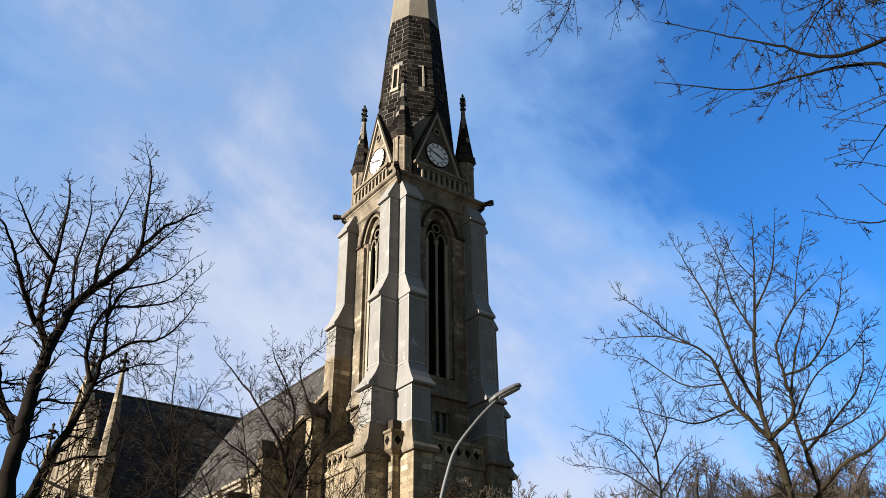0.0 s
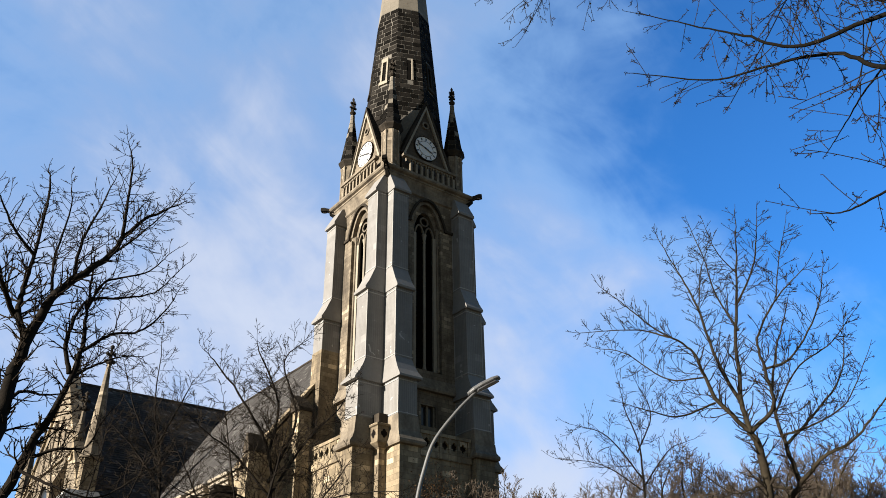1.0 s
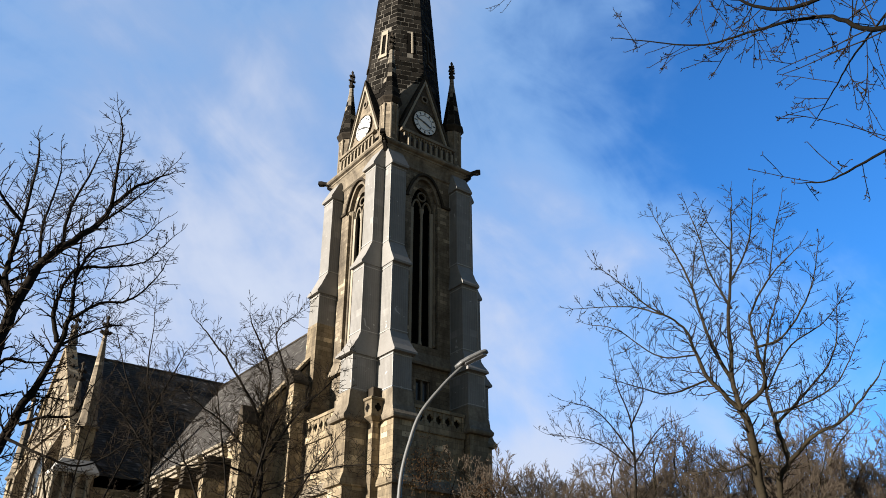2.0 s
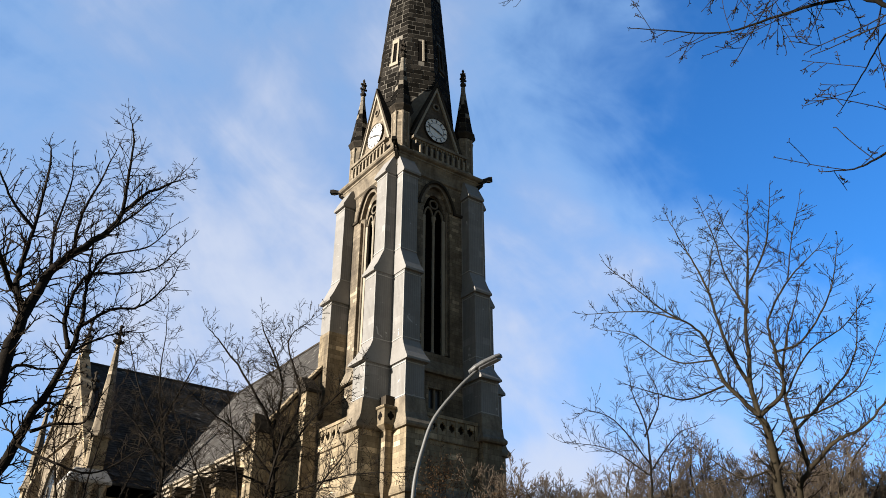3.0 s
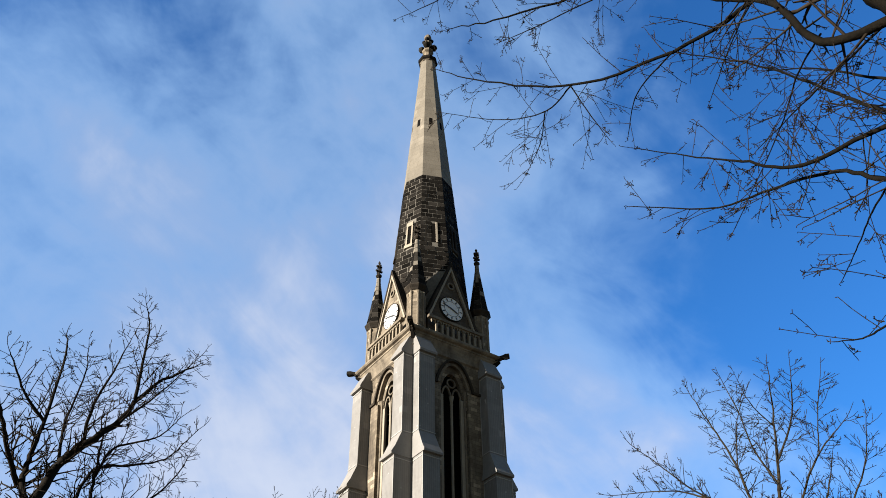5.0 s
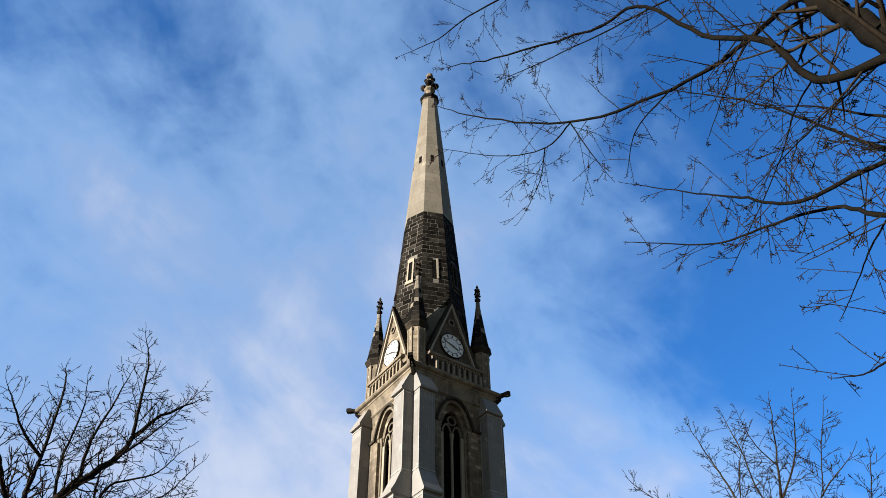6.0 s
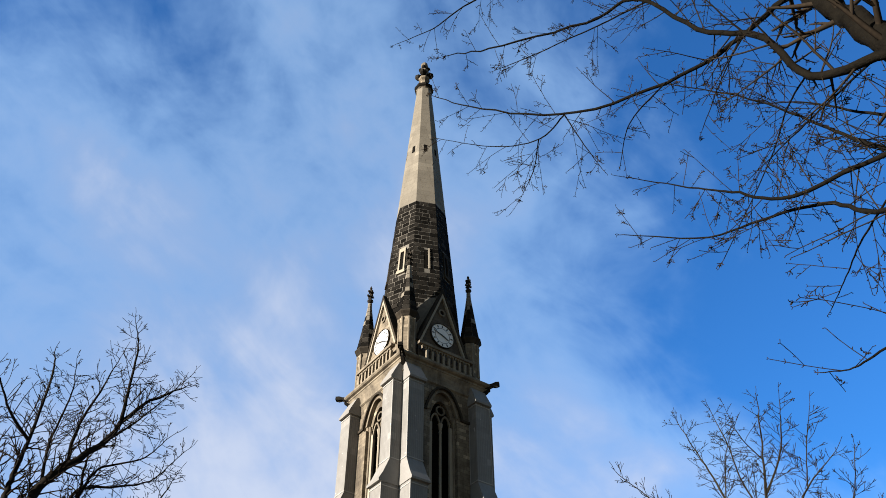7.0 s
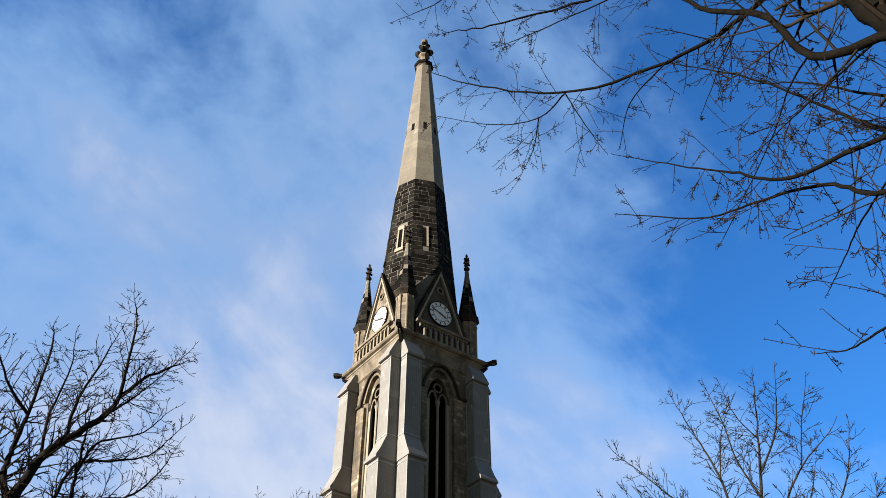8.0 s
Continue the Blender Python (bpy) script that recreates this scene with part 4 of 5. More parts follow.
# ---- bare trees ----
def spline(pts, n):
    """n points of a smooth curve through pts."""
    p = [Vector(q) for q in pts]
    p = [p[0] * 2 - p[1]] + p + [p[-1] * 2 - p[-2]]
    out, segs = [], len(p) - 3
    for i in range(n):
        f = i / (n - 1) * segs
        k = min(int(f), segs - 1)
        t = f - k
        a, b, c, d = p[k:k + 4]
        out.append(0.5 * ((2 * b) + (c - a) * t + (2 * a - 5 * b + 4 * c - d) * t * t + (3 * b - a - 3 * c + d) * t ** 3))
    return out


class Tubes:
    """Gathers tapered tubes into one mesh."""
    def __init__(self):
        self.verts, self.faces = [], []

    def add(self, pts, r0, r1, sides):
        base, n = len(self.verts), len(pts)
        for i, p in enumerate(pts):
            d = (pts[min(i + 1, n - 1)] - pts[max(i - 1, 0)])
            d = d.normalized() if d.length > 1e-6 else Vector((0, 0, 1))
            u = d.cross(Vector((0.31, 0.22, 0.92)))
            u = u.normalized() if u.length > 1e-4 else Vector((1, 0, 0))
            v = d.cross(u)
            r = r0 + (r1 - r0) * i / (n - 1)
            for s in range(sides):
                a = math.tau * s / sides
                self.verts.append(p + u * (r * math.cos(a)) + v * (r * math.sin(a)))
        for i in range(n - 1):
            for s in range(sides):
                a, b = base + i * sides + s, base + i * sides + (s + 1) % sides
                self.faces.append((a, b, b + sides, a + sides))

    def mesh(self, name, material, smooth=True):
        me = bpy.data.meshes.new(name)
        me.from_pydata([tuple(v) for v in self.verts], [], self.faces)
        if smooth:
            me.polygons.foreach_set("use_smooth", [True] * len(me.polygons))
        me.materials.append(material)
        return me


def rand_unit(rng):
    return Vector((rng.gauss(0, 1), rng.gauss(0, 1), rng.gauss(0, 1))).normalized()


def sprout(tubes, rng, start, way, length, r, level, rise, spread, tip, droop=0.0, wob=0.15):
    """A curved shoot with its own side shoots."""
    n = 6 if level > 1 else 5
    pts, d = [start], way.normalized()
    for i in range(n - 1):
        d = (d + rand_unit(rng) * wob + Vector((0, 0, rise - droop * i))).normalized()
        pts.append(pts[-1] + d * (length / (n - 1)))
    tubes.add(pts, r, max(tip, r * 0.35), 4 if r > 0.02 else 3)
    if level <= 0:
        return
    count = max(2, int(round(length / spread)))
    for i in range(count):
        f = rng.uniform(0.18, 1.0)
        k = min(int(f * (n - 1)), n - 2)
        at = pts[k].lerp(pts[k + 1], f * (n - 1) - k)
        along = (pts[k + 1] - pts[k]).normalized()
        off = rand_unit(rng)
        off = (off - along * off.dot(along)).normalized()
        sprout(tubes, rng, at, along * 0.75 + off * rng.uniform(0.5, 1.0), length * rng.uniform(0.35, 0.65) * (1.15 - 0.5 * f), max(tip, r * 0.5), level - 1, rise, spread * 0.78, tip, droop, wob)


def shoot(tubes, rng, start, way, length, r, level, rise, spread, tip, droop=0.0, wob=0.15):
    """A straight budded shoot, side shoots leaving it in pairs at its nodes."""
    n = max(4, min(9, int(length / (0.1 if tip < 0.004 else 0.14))))
    pts, d = [start], way.normalized()
    for i in range(n - 1):
        d = (d + rand_unit(rng) * wob + Vector((0, 0, rise - droop))).normalized()
        pts.append(pts[-1] + d * (length / (n - 1)))
    tubes.add(pts, r, max(tip, r * 0.4), 4 if r > 0.01 else 3)
    for i in range(1, n):
        along = (pts[i] - pts[i - 1]).normalized()
        off = rand_unit(rng)
        off = (off - along * off.dot(along)).normalized()
        pair = 1 if rng.random() < 0.65 else 2
        for side in (1, -1)[:pair]:
            if level > 0 and i < n - 1 and rng.random() < spread:
                shoot(tubes, rng, pts[i], along * 0.8 + off * side * rng.uniform(0.5, 0.9), length * rng.uniform(0.25, 0.6) * (1.1 - 0.6 * i / n), max(tip, r * 0.6), level - 1, rise, spread, tip, droop, wob)
            elif tip < 0.004:
                b = pts[i] + (along * 0.7 + off * side).normalized() * rng.uniform(0.015, 0.04)
                tubes.add([pts[i], pts[i].lerp(b, 0.6), b], tip * 0.9, tip * 1.3, 3)


def tree(name, base, limbs, seed, label, bark, reach, gap, tip, levels=2, rise=0.1, droop=0.0, group="", wob=0.15, twig=M_TWIG, grow=sprout, knots=0.0, thick=0.55, stout=1.0):
    """A bare tree: limbs as curves of (points, radius at the root, at the end), with shoots along them."""
    rng = random.Random(seed)
    root = thing(name, base[0], base[1], 0, label, "tree", group)
    back = pose(-base[0], -base[1], 0)
    twigs = Tubes()
    for i, (pts, r0, r1) in enumerate(limbs):
        pts, r0 = [Vector(p) for p in pts], r0 * stout
        if i == 0:
            pts = [Vector(base), Vector(base).lerp(pts[0], 0.5)] + pts
        curve = spline(pts, max(10, len(pts) * 5))
        for k in range(1, len(curve) - 1):
            curve[k] = curve[k] + rand_unit(rng) * min(0.05, r0 * 0.3, (curve[k + 1] - curve[k]).length * 0.12)
        t = Tubes()
        if i == 0:
            t.add([curve[0] - Vector((0, 0, 0.2)), curve[0]], r0 * 1.5, r0 * 1.15, 10)
        t.add(curve, r0 * (1.15 if i == 0 else 1.0), r1, 10 if r0 > 0.1 else 7)
        part("trunk" if i == 0 else "limb", t.mesh("trunk" if i == 0 else "limb", bark), None, root, "", back)
        total = sum((b - a).length for a, b in zip(curve, curve[1:]))
        done, walked = 0.0, 0.0
        lo = 0.45 if i == 0 else 0.12
        for k in range(len(curve) - 1):
            seg = curve[k + 1] - curve[k]
            walked += seg.length
            f = walked / total
            if f < lo:
                done = walked
                continue
            while done < walked:
                done += gap * rng.uniform(0.6, 1.4)
                along = seg.normalized()
                off = rand_unit(rng)
                off = (off - along * off.dot(along)).normalized()
                size = reach * rng.uniform(0.45, 1.1) * (1.0 - 0.55 * f)
                grow(twigs, rng, curve[k].lerp(curve[k + 1], rng.random()), along * 0.6 + off, size, max(tip * 1.2, min(0.03, (r0 + (r1 - r0) * f) * thick)), levels, rise, knots or gap * 0.9, tip, droop, wob)
        grow(twigs, rng, curve[-1], curve[-1] - curve[-2], reach * (0.4 if tip > 0.004 else 0.12), r1, levels, rise, knots or gap * 0.8, tip, droop, wob)
    tagged(part("fine_branching", twigs.mesh("fine_branching", twig), None, root, "", back), kind="stuff")
    return root


LIMBS_A = (
    (((-27.9, -24.8, 5.4), (-27.8, -24.4, 7.6), (-27.7, -24.1, 9.3), (-27.2, -23.8, 11.5), (-26.1, -23.7, 13.1), (-25.3, -23.5, 14.7), (-24.2, -23.4, 15.8)), 0.247, 0.02),
    (((-25.7, -23.6, 14.1), (-25.8, -23.8, 15.1), (-25.9, -23.9, 16.4), (-26.2, -24.0, 17.1)), 0.057, 0.01),
    (((-27.5, -23.8, 10.3), (-27.8, -23.4, 11.0), (-27.8, -22.9, 12.0), (-27.7, -22.6, 13.2), (-27.7, -22.1, 15.8), (-27.8, -21.7, 16.7)), 0.104, 0.012),
    (((-27.9, -23.2, 11.1), (-28.4, -23.8, 11.6), (-28.9, -24.4, 12.2), (-29.4, -25.0, 12.7), (-30.1, -25.6, 12.9)), 0.076, 0.012),
    (((-26.7, -23.4, 12.5), (-26.8, -23.9, 13.3), (-26.6, -24.4, 14.4), (-26.5, -25.0, 15.1)), 0.057, 0.01),
    (((-27.7, -23.8, 7.8), (-28.2, -22.7, 9.2), (-28.6, -21.7, 10.9), (-29.5, -20.6, 12.6)), 0.123, 0.02),
    (((-27.7, -23.8, 8.4), (-27.4, -23.8, 8.9), (-26.9, -23.9, 8.9), (-26.4, -24.0, 9.0)), 0.057, 0.015),
    (((-26.1, -23.5, 13.2), (-25.4, -23.3, 14.1), (-24.7, -23.1, 15.2), (-23.9, -23.0, 16.6)), 0.038, 0.01),
    (((-27.1, -23.3, 11.7), (-27.2, -22.8, 13.3), (-27.0, -22.3, 15.1), (-27.1, -21.8, 16.5)), 0.048, 0.01),
    (((-27.8, -23.3, 12.9), (-28.5, -23.7, 13.3), (-29.0, -24.1, 13.8), (-29.3, -24.6, 13.9)), 0.048, 0.01),
)
LIMBS_B = (
    (((-27.4, -22.8, 5.4), (-27.0, -22.9, 6.8), (-26.7, -22.9, 7.9), (-26.3, -23.0, 9.1), (-26.0, -23.0, 10.7), (-26.1, -23.0, 11.8), (-26.2, -23.0, 13.5)), 0.17, 0.02),
    (((-26.0, -23.0, 10.6), (-25.4, -23.4, 11.1), (-24.8, -23.8, 11.2), (-24.3, -24.2, 11.8), (-24.1, -24.5, 12.4)), 0.051, 0.01),
    (((-26.1, -23.0, 9.8), (-25.6, -22.8, 10.3), (-24.9, -22.6, 10.8), (-24.1, -22.4, 11.1)), 0.043, 0.01),
    (((-26.2, -23.0, 9.9), (-26.4, -22.8, 10.9), (-26.1, -22.6, 12.2), (-25.2, -22.6, 12.6), (-24.2, -22.6, 13.1), (-23.4, -22.6, 14.3)), 0.068, 0.01),
    (((-26.6, -22.9, 7.6), (-26.1, -23.3, 7.8), (-25.6, -23.8, 7.8), (-25.4, -24.2, 8.4)), 0.051, 0.015),
    (((-26.1, -23.0, 11.8), (-25.9, -23.6, 12.5), (-25.0, -24.3, 12.8), (-24.6, -24.9, 13.3)), 0.043, 0.01),
    (((-26.9, -23.4, 7.1), (-26.2, -24.0, 6.7), (-25.3, -24.7, 6.4), (-24.5, -25.4, 7.0)), 0.043, 0.012),
)
LIMBS_C = (
    (((-10.0, -32.9, 6.7), (-10.0, -32.9, 8.2), (-10.1, -32.8, 8.6), (-10.1, -32.7, 9.5), (-10.0, -32.9, 11.7), (-9.8, -33.2, 13.6), (-9.7, -33.5, 15.6)), 0.155, 0.012),
    (((-10.1, -32.8, 8.6), (-10.7, -32.3, 9.6), (-11.0, -32.2, 10.4), (-11.3, -32.1, 11.1), (-12.0, -31.5, 11.8), (-13.1, -30.5, 13.3)), 0.081, 0.01),
    (((-11.1, -31.3, 11.8), (-11.3, -30.2, 12.4), (-12.1, -28.5, 12.7)), 0.033, 0.01),
    (((-10.1, -32.7, 9.4), (-10.2, -32.2, 11.0), (-10.1, -31.8, 12.9), (-10.1, -31.3, 14.4), (-10.2, -30.8, 15.9)), 0.067, 0.01),
    (((-10.1, -32.8, 8.6), (-10.0, -33.6, 9.2), (-10.4, -33.8, 10.1), (-10.7, -34.0, 11.0), (-10.7, -34.9, 11.9), (-10.7, -35.8, 12.4)), 0.074, 0.01),
    (((-10.2, -33.6, 10.2), (-9.9, -34.4, 10.4), (-9.6, -35.3, 11.6), (-9.6, -35.8, 12.8)), 0.044, 0.01),
    (((-10.0, -33.0, 11.7), (-9.9, -32.4, 13.2), (-9.7, -32.1, 14.6), (-9.6, -31.7, 16.2)), 0.037, 0.01),
    (((-9.9, -33.1, 12.6), (-9.8, -33.8, 13.6), (-10.0, -34.2, 14.3), (-10.2, -34.5, 14.9)), 0.037, 0.01),
    (((-10.5, -32.1, 9.6), (-11.4, -31.4, 9.2), (-12.1, -31.1, 9.3), (-12.8, -30.7, 9.5)), 0.037, 0.01),
    (((-10.6, -32.0, 10.4), (-11.0, -30.9, 10.6), (-11.5, -29.8, 11.7), (-11.8, -28.9, 12.1)), 0.03, 0.01),
    (((-9.8, -33.2, 13.6), (-10.5, -33.1, 14.2), (-11.0, -33.2, 14.8)), 0.022, 0.008),
    (((-10.5, -32.1, 12.6), (-9.9, -32.1, 14.3), (-9.2, -32.3, 15.6)), 0.022, 0.008),
    (((-10.2, -34.5, 12.1), (-10.5, -35.0, 13.0), (-10.8, -35.6, 13.8)), 0.022, 0.008),
)
LIMBS_D = (
    (((-8.9, -32.8, 6.6), (-8.7, -33.1, 7.3), (-8.8, -33.0, 8.4), (-8.8, -32.9, 9.7), (-8.6, -33.3, 11.4), (-8.3, -33.8, 12.8)), 0.116, 0.012),
    (((-8.7, -33.1, 7.3), (-8.6, -34.0, 7.9), (-8.5, -34.9, 8.2), (-8.4, -36.0, 9.1)), 0.075, 0.02),
    (((-8.8, -33.0, 8.4), (-8.0, -33.6, 9.3), (-7.3, -34.4, 10.5), (-6.8, -34.7, 12.5)), 0.054, 0.01),
    (((-8.8, -33.0, 8.7), (-8.7, -33.9, 8.8), (-8.5, -34.9, 9.2), (-8.5, -35.8, 10.3)), 0.041, 0.01),
    (((-8.8, -32.9, 7.2), (-9.0, -32.1, 7.4), (-9.2, -31.4, 7.3), (-9.3, -30.8, 7.7), (-9.6, -30.0, 8.6)), 0.041, 0.01),
    (((-8.8, -32.9, 9.4), (-8.7, -33.8, 10.5), (-8.5, -34.9, 11.0), (-8.5, -35.7, 11.6)), 0.034, 0.01),
)
LIMBS_N = (
    (((-25.76, -45.20, 5.66), (-25.48, -44.75, 7.20), (-25.20, -44.40, 8.57), (-24.95, -44.00, 10.22), (-24.78, -43.45, 12.84)), 0.135, 0.05),
    (((-25.76, -45.20, 6.45), (-25.61, -44.72, 6.88), (-25.52, -44.17, 7.32), (-25.39, -43.88, 8.35), (-25.37, -43.34, 9.19), (-25.41, -42.79, 10.51), (-25.59, -42.13, 10.68), (-26.21, -41.12, 10.82), (-26.52, -40.57, 11.05)), 0.046, 0.006),
    (((-25.20, -44.40, 8.57), (-24.89, -44.08, 9.23), (-24.72, -43.42, 9.48), (-24.76, -42.46, 9.73), (-25.19, -41.21, 10.11), (-25.74, -40.15, 10.94), (-26.05, -39.44, 11.76)), 0.037, 0.005),
    (((-25.14, -41.16, 10.19), (-25.13, -40.64, 10.21), (-25.34, -39.94, 10.59), (-25.74, -39.16, 11.25)), 0.011, 0.004),
    (((-25.18, -40.69, 10.13), (-24.83, -40.18, 10.21), (-24.57, -39.60, 10.31)), 0.009, 0.004),
    (((-25.14, -41.16, 10.19), (-24.99, -41.27, 9.59), (-24.85, -41.36, 9.16)), 0.009, 0.004),
    (((-25.39, -44.98, 5.94), (-25.14, -44.24, 6.50), (-25.02, -43.39, 6.83), (-24.82, -42.87, 7.47), (-24.64, -42.37, 8.07), (-24.64, -41.64, 8.87)), 0.025, 0.005),
    (((-25.42, -44.81, 5.53), (-25.19, -44.07, 6.01), (-24.91, -43.65, 6.61), (-24.74, -43.03, 7.04), (-24.67, -42.33, 7.37), (-24.79, -41.44, 8.03)), 0.025, 0.005),
    (((-25.42, -44.81, 5.53), (-25.13, -44.27, 6.58), (-24.81, -43.94, 7.32), (-24.53, -43.52, 8.25), (-24.31, -43.00, 9.24), (-24.29, -42.18, 10.40)), 0.022, 0.006),
    (((-24.94, -44.21, 6.36), (-24.62, -43.67, 6.34), (-24.26, -43.30, 6.40), (-23.92, -42.90, 6.42)), 0.01, 0.004),
    (((-24.98, -44.07, 5.16), (-24.83, -43.50, 5.21), (-24.60, -43.17, 5.35), (-24.40, -42.83, 5.58)), 0.012, 0.004),
    (((-25.15, -43.60, 12.09), (-25.57, -41.98, 12.54), (-26.19, -40.71, 12.54), (-26.41, -39.98, 12.53), (-26.62, -39.31, 12.77)), 0.019, 0.004),
    (((-25.00, -44.01, 10.14), (-25.01, -42.94, 10.82), (-25.15, -41.96, 11.22), (-25.52, -40.91, 11.39), (-25.55, -40.33, 11.77)), 0.015, 0.004),
    (((-25.16, -44.16, 8.85), (-24.97, -43.68, 9.15), (-24.80, -43.22, 9.13), (-24.70, -42.68, 8.70)), 0.012, 0.004),
    (((-25.18, -44.09, 7.79), (-24.97, -43.69, 7.81), (-24.77, -43.28, 7.61), (-24.79, -42.52, 6.88)), 0.01, 0.004),
    (((-25.24, -44.65, 7.32), (-24.97, -44.09, 7.54), (-24.76, -43.48, 7.67), (-24.58, -42.90, 7.76)), 0.012, 0.004),
    (((-25.20, -44.85, 6.40), (-24.85, -44.29, 7.18), (-24.52, -43.74, 8.17), (-24.29, -43.07, 9.04)), 0.019, 0.004),
    (((-25.50, -42.89, 8.67), (-25.24, -42.17, 8.93), (-24.87, -41.66, 8.98)), 0.009, 0.004),
)
LIMBS_E = (
    (((-19.3, -11.4, 6.6), (-19.3, -11.3, 9.2), (-19.6, -11.3, 11.5), (-20.0, -11.1, 13.6), (-20.2, -11.1, 17.1)), 0.084, 0.01),
    (((-19.6, -11.3, 11.2), (-20.6, -10.4, 13.4), (-21.4, -9.7, 16.1)), 0.036, 0.01),
    (((-19.7, -11.2, 11.9), (-19.2, -11.9, 13.6), (-19.0, -12.5, 14.5)), 0.036, 0.01),
    (((-19.5, -11.3, 10.3), (-20.6, -10.4, 12.0), (-21.5, -9.7, 13.0)), 0.036, 0.01),
)
LIMBS_F = (
    (((-16.9, -16.6, 6.2), (-16.9, -16.6, 8.6), (-17.1, -16.5, 10.7), (-18.1, -16.0, 12.7), (-19.3, -15.6, 14.2), (-19.9, -15.4, 14.8)), 0.072, 0.01),
    (((-17.1, -16.5, 10.5), (-16.8, -16.3, 12.9), (-17.5, -15.6, 15.1), (-17.5, -15.2, 15.9)), 0.039, 0.01),
    (((-17.0, -16.5, 9.6), (-16.4, -17.2, 12.0), (-17.1, -17.2, 14.2), (-16.5, -17.9, 15.1)), 0.039, 0.01),
    (((-16.9, -16.6, 9.2), (-15.7, -16.8, 11.3), (-14.4, -17.1, 12.9), (-13.9, -17.0, 14.0)), 0.033, 0.01),
    (((-16.9, -16.6, 9.0), (-18.4, -16.3, 10.5), (-19.6, -16.2, 11.2), (-20.6, -16.2, 11.9)), 0.033, 0.01),
    (((-17.2, -17.5, 8.0), (-16.2, -19.1, 8.5), (-15.4, -20.8, 8.6), (-14.8, -22.3, 8.4)), 0.028, 0.01),
    (((-16.9, -16.6, 8.6), (-18.6, -16.6, 9.0), (-20.1, -16.7, 8.7), (-21.7, -16.9, 9.4)), 0.028, 0.01),
)
LIMBS_G = (
    (((-4.3, -23.7, 6.6), (-4.2, -23.9, 9.5), (-4.2, -23.9, 11.4), (-4.4, -23.6, 12.9), (-4.5, -23.5, 14.2)), 0.072, 0.01),
    (((-4.2, -23.9, 10.0), (-5.4, -23.3, 11.7), (-6.6, -22.7, 12.1)), 0.036, 0.01),
    (((-4.2, -23.8, 11.1), (-3.4, -24.1, 12.8), (-3.3, -23.4, 14.6)), 0.036, 0.01),
    (((-4.2, -23.9, 9.7), (-3.9, -25.1, 10.9), (-3.8, -26.1, 11.1)), 0.03, 0.01),
    (((-4.2, -23.9, 9.5), (-4.9, -22.4, 10.8), (-5.8, -20.7, 11.3)), 0.03, 0.01),
)

tree("tree", (-28.3, -25.6, 0), LIMBS_A, 11, "large bare tree with a dark leaning trunk", M_BARK, 1.35, 0.115, 0.0074, rise=0.05, wob=0.23, grow=shoot, knots=0.6, thick=0.4)
tree("tree", (-27.8, -22.7, 0), LIMBS_B, 12, "bare tree with a dark slanting trunk", M_BARK, 1.35, 0.115, 0.0074, rise=0.05, wob=0.23, grow=shoot, knots=0.6, thick=0.4)
tree("tree", (-10.0, -32.9, 0), LIMBS_C, 13, "bare spreading tree with greenish grey bark", M_PALEBARK, 1.2, 0.11, 0.0072, rise=0.07, wob=0.2, twig=M_PALETWIG, grow=shoot, knots=0.62, thick=0.36, stout=0.9)
tree("tree", (-9.0, -32.6, 0), LIMBS_D, 14, "bare forked tree with greenish grey bark", M_PALEBARK, 1.2, 0.11, 0.0072, rise=0.07, wob=0.2, twig=M_PALETWIG, grow=shoot, knots=0.62, thick=0.36, stout=0.9)
tree("tree", (-19.3, -11.4, 0), LIMBS_E, 15, "slender bare tree in front of the nave", M_BARK, 2.2, 0.16, 0.008, rise=0.05, wob=0.3, twig=M_PALETWIG, stout=1.5, grow=shoot, knots=0.72, thick=0.4)
tree("tree", (-16.9, -16.6, 0), LIMBS_F, 16, "bare many-stemmed tree in front of the nave", M_BARK, 2.2, 0.14, 0.008, rise=0.05, wob=0.3, twig=M_PALETWIG, stout=1.6, grow=shoot, knots=0.72, thick=0.4)
tree("tree", (-4.3, -23.7, 0), LIMBS_G, 17, "small bare tree with thin upright twigs", M_BARK, 2.0, 0.2, 0.008, rise=0.08, wob=0.2, twig=M_PALETWIG, grow=shoot, knots=0.55, thick=0.4)

UNDER = ((((-22.6, -12.6, 4.0), (-22.5, -12.4, 8.0), (-22.0, -12.2, 12.6)), 0.08, 0.01), (((-22.5, -12.5, 5.0), (-23.4, -12.0, 8.5), (-24.0, -11.8, 11.2)), 0.05, 0.01),
         (((-22.5, -12.5, 4.5), (-21.4, -12.9, 8.0), (-20.6, -13.3, 11.0)), 0.05, 0.01))
tree("tree", (-22.6, -12.7, 0), UNDER, 22, "thin bare tree in front of the transept", M_BARK, 2.2, 0.2, 0.009, rise=0.04, wob=0.3, stout=1.4, grow=shoot, knots=0.72, thick=0.4)
STEMS = ((((-18.6, -18.0, 4.0), (-18.8, -17.9, 8.0), (-19.6, -17.6, 12.0)), 0.07, 0.01), (((-18.6, -18.0, 3.5), (-17.9, -18.3, 8.0), (-17.3, -18.5, 11.6)), 0.06, 0.01),
         (((-18.6, -18.0, 4.5), (-19.6, -17.5, 7.5), (-21.0, -17.0, 10.4)), 0.05, 0.01), (((-18.6, -18.0, 4.0), (-16.8, -19.0, 7.5), (-15.2, -19.8, 10.2)), 0.05, 0.01))
tree("tree", (-18.6, -18.0, 0), STEMS, 23, "bare many-stemmed tree near the tower", M_BARK, 2.0, 0.2, 0.009, rise=0.05, wob=0.3, stout=1.6, grow=shoot, knots=0.72, thick=0.4)

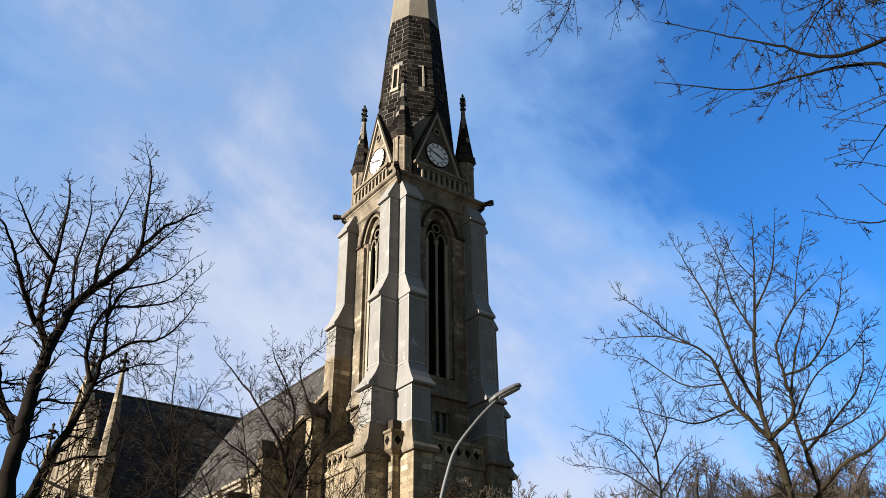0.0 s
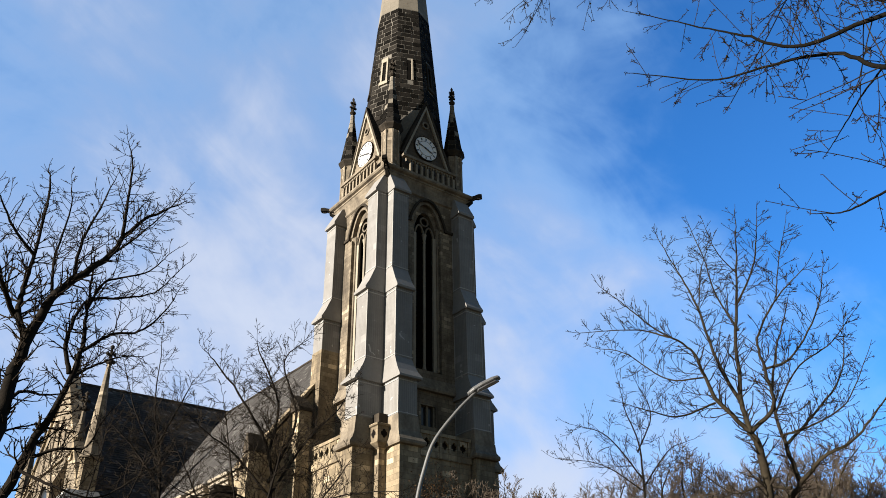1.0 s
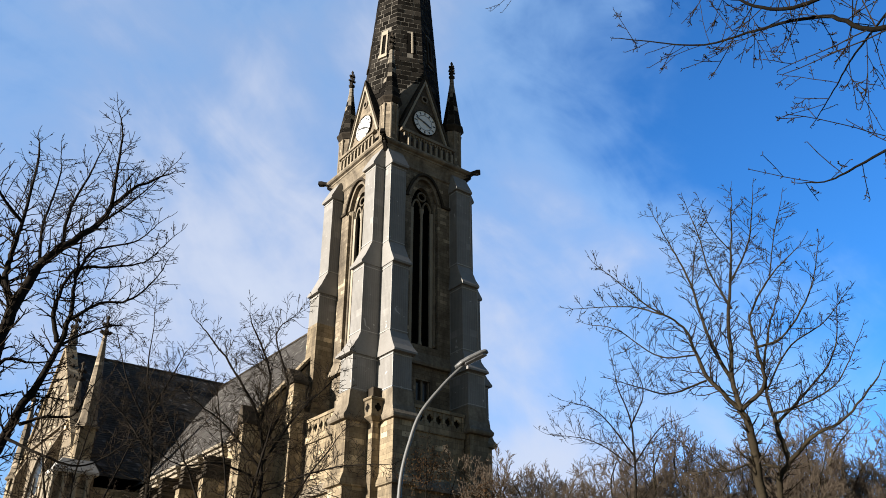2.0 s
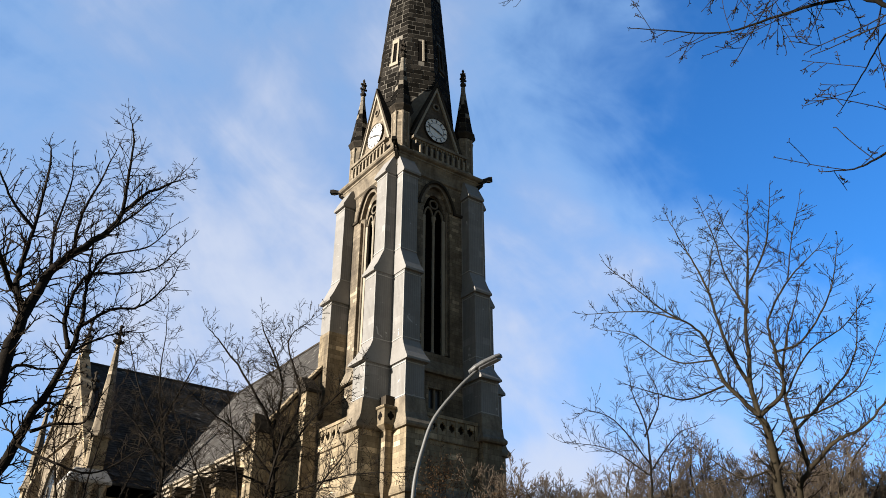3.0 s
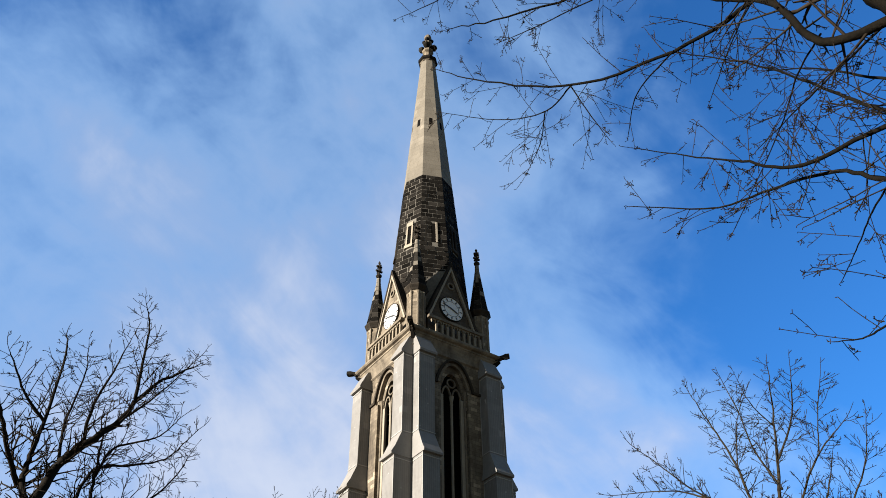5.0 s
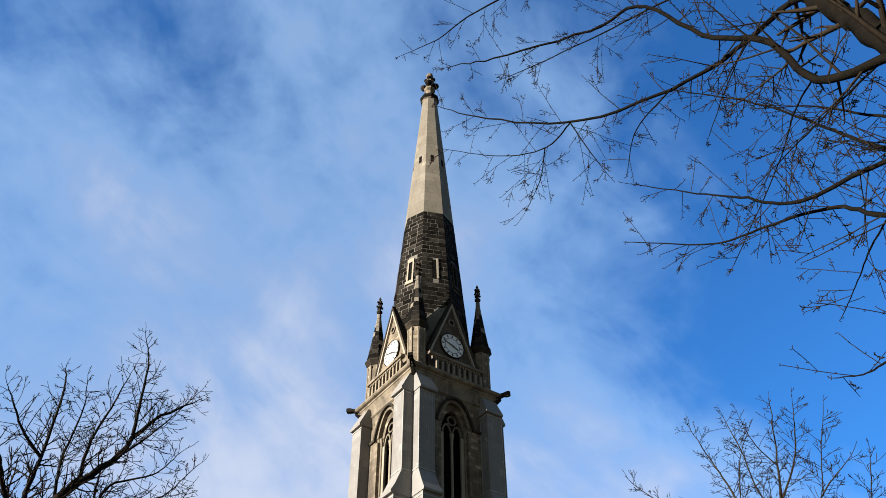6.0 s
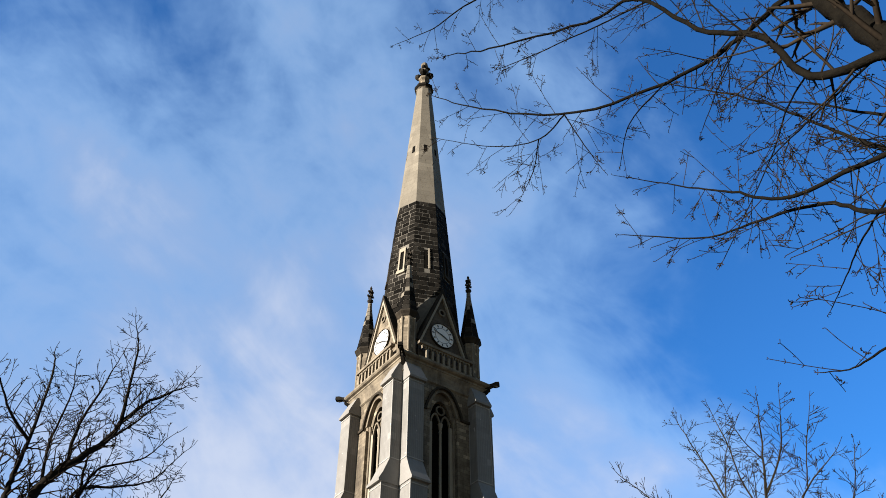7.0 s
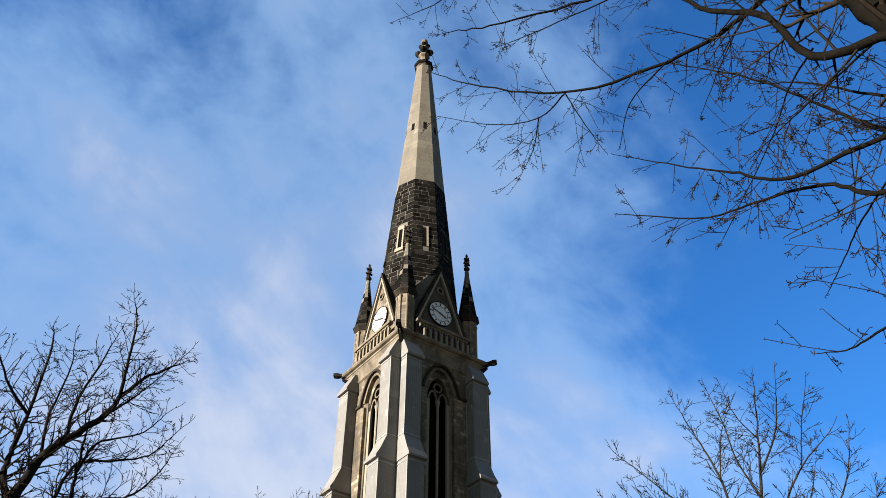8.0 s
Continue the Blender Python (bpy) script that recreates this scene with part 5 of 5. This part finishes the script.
# the near tree whose branches hang overhead
NEAR_TRUNK = (((-24.9, -46.6, 2.5), (-25.2, -46.2, 4.2), (-25.76, -45.2, 5.66)), 0.2, 0.15)
tree("overhanging_tree", (-24.8, -46.8, 0), (NEAR_TRUNK,) + LIMBS_N, 18, "bare tree reaching overhead with fine budded twigs", M_NEARBARK, 0.95, 0.17, 0.0034, levels=2, rise=0.02, droop=0.01, wob=0.09, twig=M_NEARTWIG, grow=shoot, knots=0.42, thick=0.32)

# far row of bare trees
FAR = [(((0, 0, 5), (0.2, 0.1, 9), (-0.1, 0.3, 14)), 0.22, 0.02)] + [
    (((0, 0, 5 + 0.7 * i), (1.6 * math.cos(2.4 * i), 1.6 * math.sin(2.4 * i), 7.5 + 0.8 * i), (2.8 * math.cos(2.4 * i + 0.3), 2.8 * math.sin(2.4 * i + 0.3), 10.5 + 0.55 * i)), 0.09, 0.015) for i in range(7)]
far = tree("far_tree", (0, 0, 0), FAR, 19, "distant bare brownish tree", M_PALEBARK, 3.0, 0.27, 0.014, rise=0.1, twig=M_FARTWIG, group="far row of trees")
spots = random.Random(7)
EYE = Vector((-30.4, -45.7, 0))
for i in range(15):
    yaw = radians(36 + 5.5 + 1.75 * i + spots.uniform(-0.5, 0.5))
    dist = spots.uniform(46, 56)
    p = EYE + Vector((math.sin(yaw), math.cos(yaw), 0)) * dist
    s = dist * spots.uniform(0.262, 0.3) / 14.5
    m = Matrix.Translation(p) @ Matrix.Rotation(spots.uniform(0, 6), 4, "Z") @ Matrix.Scale(s, 4)
    if i == 0:
        far.matrix_basis = m
    else:
        ob = copy_thing(far, Matrix.Translation(p) @ Matrix.Rotation(spots.uniform(0, 6), 4, "Z"))
        ob.scale = (s, s, s * spots.uniform(0.92, 1.08))

# small trees that have kept their withered leaves
def leafy_tree(x, y, top, seed, count, label):
    limbs = ((((x, y, 3.0), (x + 0.1, y + 0.1, top * 0.65), (x + 0.3, y + 0.2, top + 1.0)), 0.1, 0.012),
             (((x + 0.1, y + 0.1, top * 0.5), (x + 0.7, y - 0.3, top * 0.75), (x + 1.4, y - 0.7, top + 0.2)), 0.05, 0.01),
             (((x + 0.1, y + 0.1, top * 0.48), (x - 0.5, y + 0.5, top * 0.75), (x - 1.0, y + 0.8, top)), 0.05, 0.01))
    root = tree("leafy_tree", (x, y, 0), limbs, seed, label, M_BARK, 1.5, 0.4, 0.008, rise=0.08, wob=0.22)
    lr = random.Random(seed + 40)
    lv, lf = [], []
    for i in range(count):
        c = Vector((x + 0.3 + lr.gauss(0, 0.55), y + lr.gauss(0, 0.55), top - 0.2 + lr.gauss(0, 0.5)))
        u, v = rand_unit(lr) * lr.uniform(0.03, 0.055), rand_unit(lr) * lr.uniform(0.02, 0.035)
        k = len(lv)
        lv += [c - u, c + v * 0.8 - u * 0.3, c + v + u * 0.3, c + u, c - v + u * 0.2, c - v * 0.8 - u * 0.4]
        lf.append((k, k + 1, k + 2, k + 3, k + 4, k + 5))
    me = bpy.data.meshes.new("foliage")
    me.from_pydata([tuple(v) for v in lv], [], lf)
    me.materials.append(M_LEAF)
    tagged(part("foliage", me, None, root, "brown withered leaves", pose(-x, -y, 0)), kind="stuff")


leafy_tree(-9.3, -16.6, 10.3, 21, 1300, "small tree holding brown withered leaves by the tower")
leafy_tree(-6.0, -16.6, 9.4, 24, 1500, "small tree with russet withered leaves by the tower's corner")

# ---- street lamp ----
lamp = thing("street_lamp", -21.0, -31.78, 0, "grey steel street lamp with a curved arm", "street lamp")
t = Tubes()
pole = [(-21.0, -31.78, z) for z in (0, 1.2, 2.5, 3.6, 4.5)] + [(-20.99, -31.79, 5.1), (-20.95, -31.82, 5.6), (-20.84, -31.89, 6.15), (-20.66, -32.02, 6.78), (-20.28, -32.3, 7.4), (-20.0, -32.5, 7.76), (-19.88, -32.59, 7.9)]
t.add(spline(pole, 46), 0.062, 0.03, 14)
part("pole", t.mesh("pole", M_LAMP), None, lamp, "", pose(21.0, 31.78, 0))
bm = bmesh.new()
turned(bm, [(0.13, -0.1), (0.13, 1.0), (0.11, 1.06), (0.08, 1.1)], 16)
part("base_sleeve", bm, M_LAMP, lamp)
bm = bmesh.new()
loft(bm, [[(x, w * math.cos(a), h + (hh if math.sin(a) > 0 else 0.05) * math.sin(a)) for a in [math.tau * i / 16 for i in range(16)]]
          for x, w, h, hh in ((-0.06, 0.03, 0, 0.03), (0.0, 0.045, 0, 0.05), (0.1, 0.09, 0.005, 0.075), (0.3, 0.125, 0.01, 0.085), (0.58, 0.13, 0.01, 0.08), (0.7, 0.1, 0.01, 0.06), (0.74, 0.04, 0.01, 0.03))])
HEAD = pose(21.0, 31.78, 0) @ pose(-20.02, -32.48, 7.84) @ pose(0, 0, 0, 0, -27, -37)
hd = part("lamp_head", bm, M_LAMP, lamp, "", HEAD)
bm = bmesh.new()
loft(bm, [[(x, w * math.cos(a), -0.03 + (0.0 if math.sin(a) > 0 else 0.05) * math.sin(a)) for a in [math.tau * i / 14 for i in range(14)]]
          for x, w in ((0.12, 0.03), (0.18, 0.09), (0.4, 0.118), (0.6, 0.11), (0.68, 0.04))])
part("lens", bm, M_LENS, hd, "grey translucent lamp cover")

# ---- spire blocks ----
course, rows = 0.5, 30
rest = bmesh.new()
rb = random.Random(3)
for k in range(8):
    for i in range(rows):
        z0 = 41.0 + course * i
        z1 = z0 + course - 0.06
        w = (spire_corner(k, z0) - spire_corner((k + 1) % 8, z0)).length
        cuts, at = [0.0], (0.35 if i % 2 else 0.62)
        while at < w - 0.3:
            cuts.append(at)
            at += rb.uniform(0.6, 1.0)
        cuts.append(w)
        for a, b2 in zip(cuts, cuts[1:]):
            u0, u1 = (a + (0.034 if a > 0 else 0.0)) / w, (b2 - (0.034 if b2 < w else 0)) / w
            lo = 0.19 if k == 5 else 0.34
            if z1 > 47.4 and z0 < (49.6 if k == 5 else 50.2) and u1 > 0.5 - lo / w and u0 < 0.5 + 0.34 / w:
                if u0 < 0.5 - (lo + 0.05) / w:
                    u1 = 0.5 - lo / w
                elif u1 > 0.5 + 0.4 / w:
                    u0 = 0.5 + 0.34 / w
                else:
                    continue
            hi = rb.uniform(0.004, 0.022)
            if k in (4, 5) and z0 > 42.4:
                b = bmesh.new()
                face_piece(b, k, u0, u1, z0, z1, -0.08, hi)
                part("stone_block", b, M_BLOCK, lower_spire)
            else:
                face_piece(rest, k, u0, u1, z0, z1, -0.08, hi)
tagged(part("stone_facing", rest, M_BLOCK, lower_spire), kind="stuff")
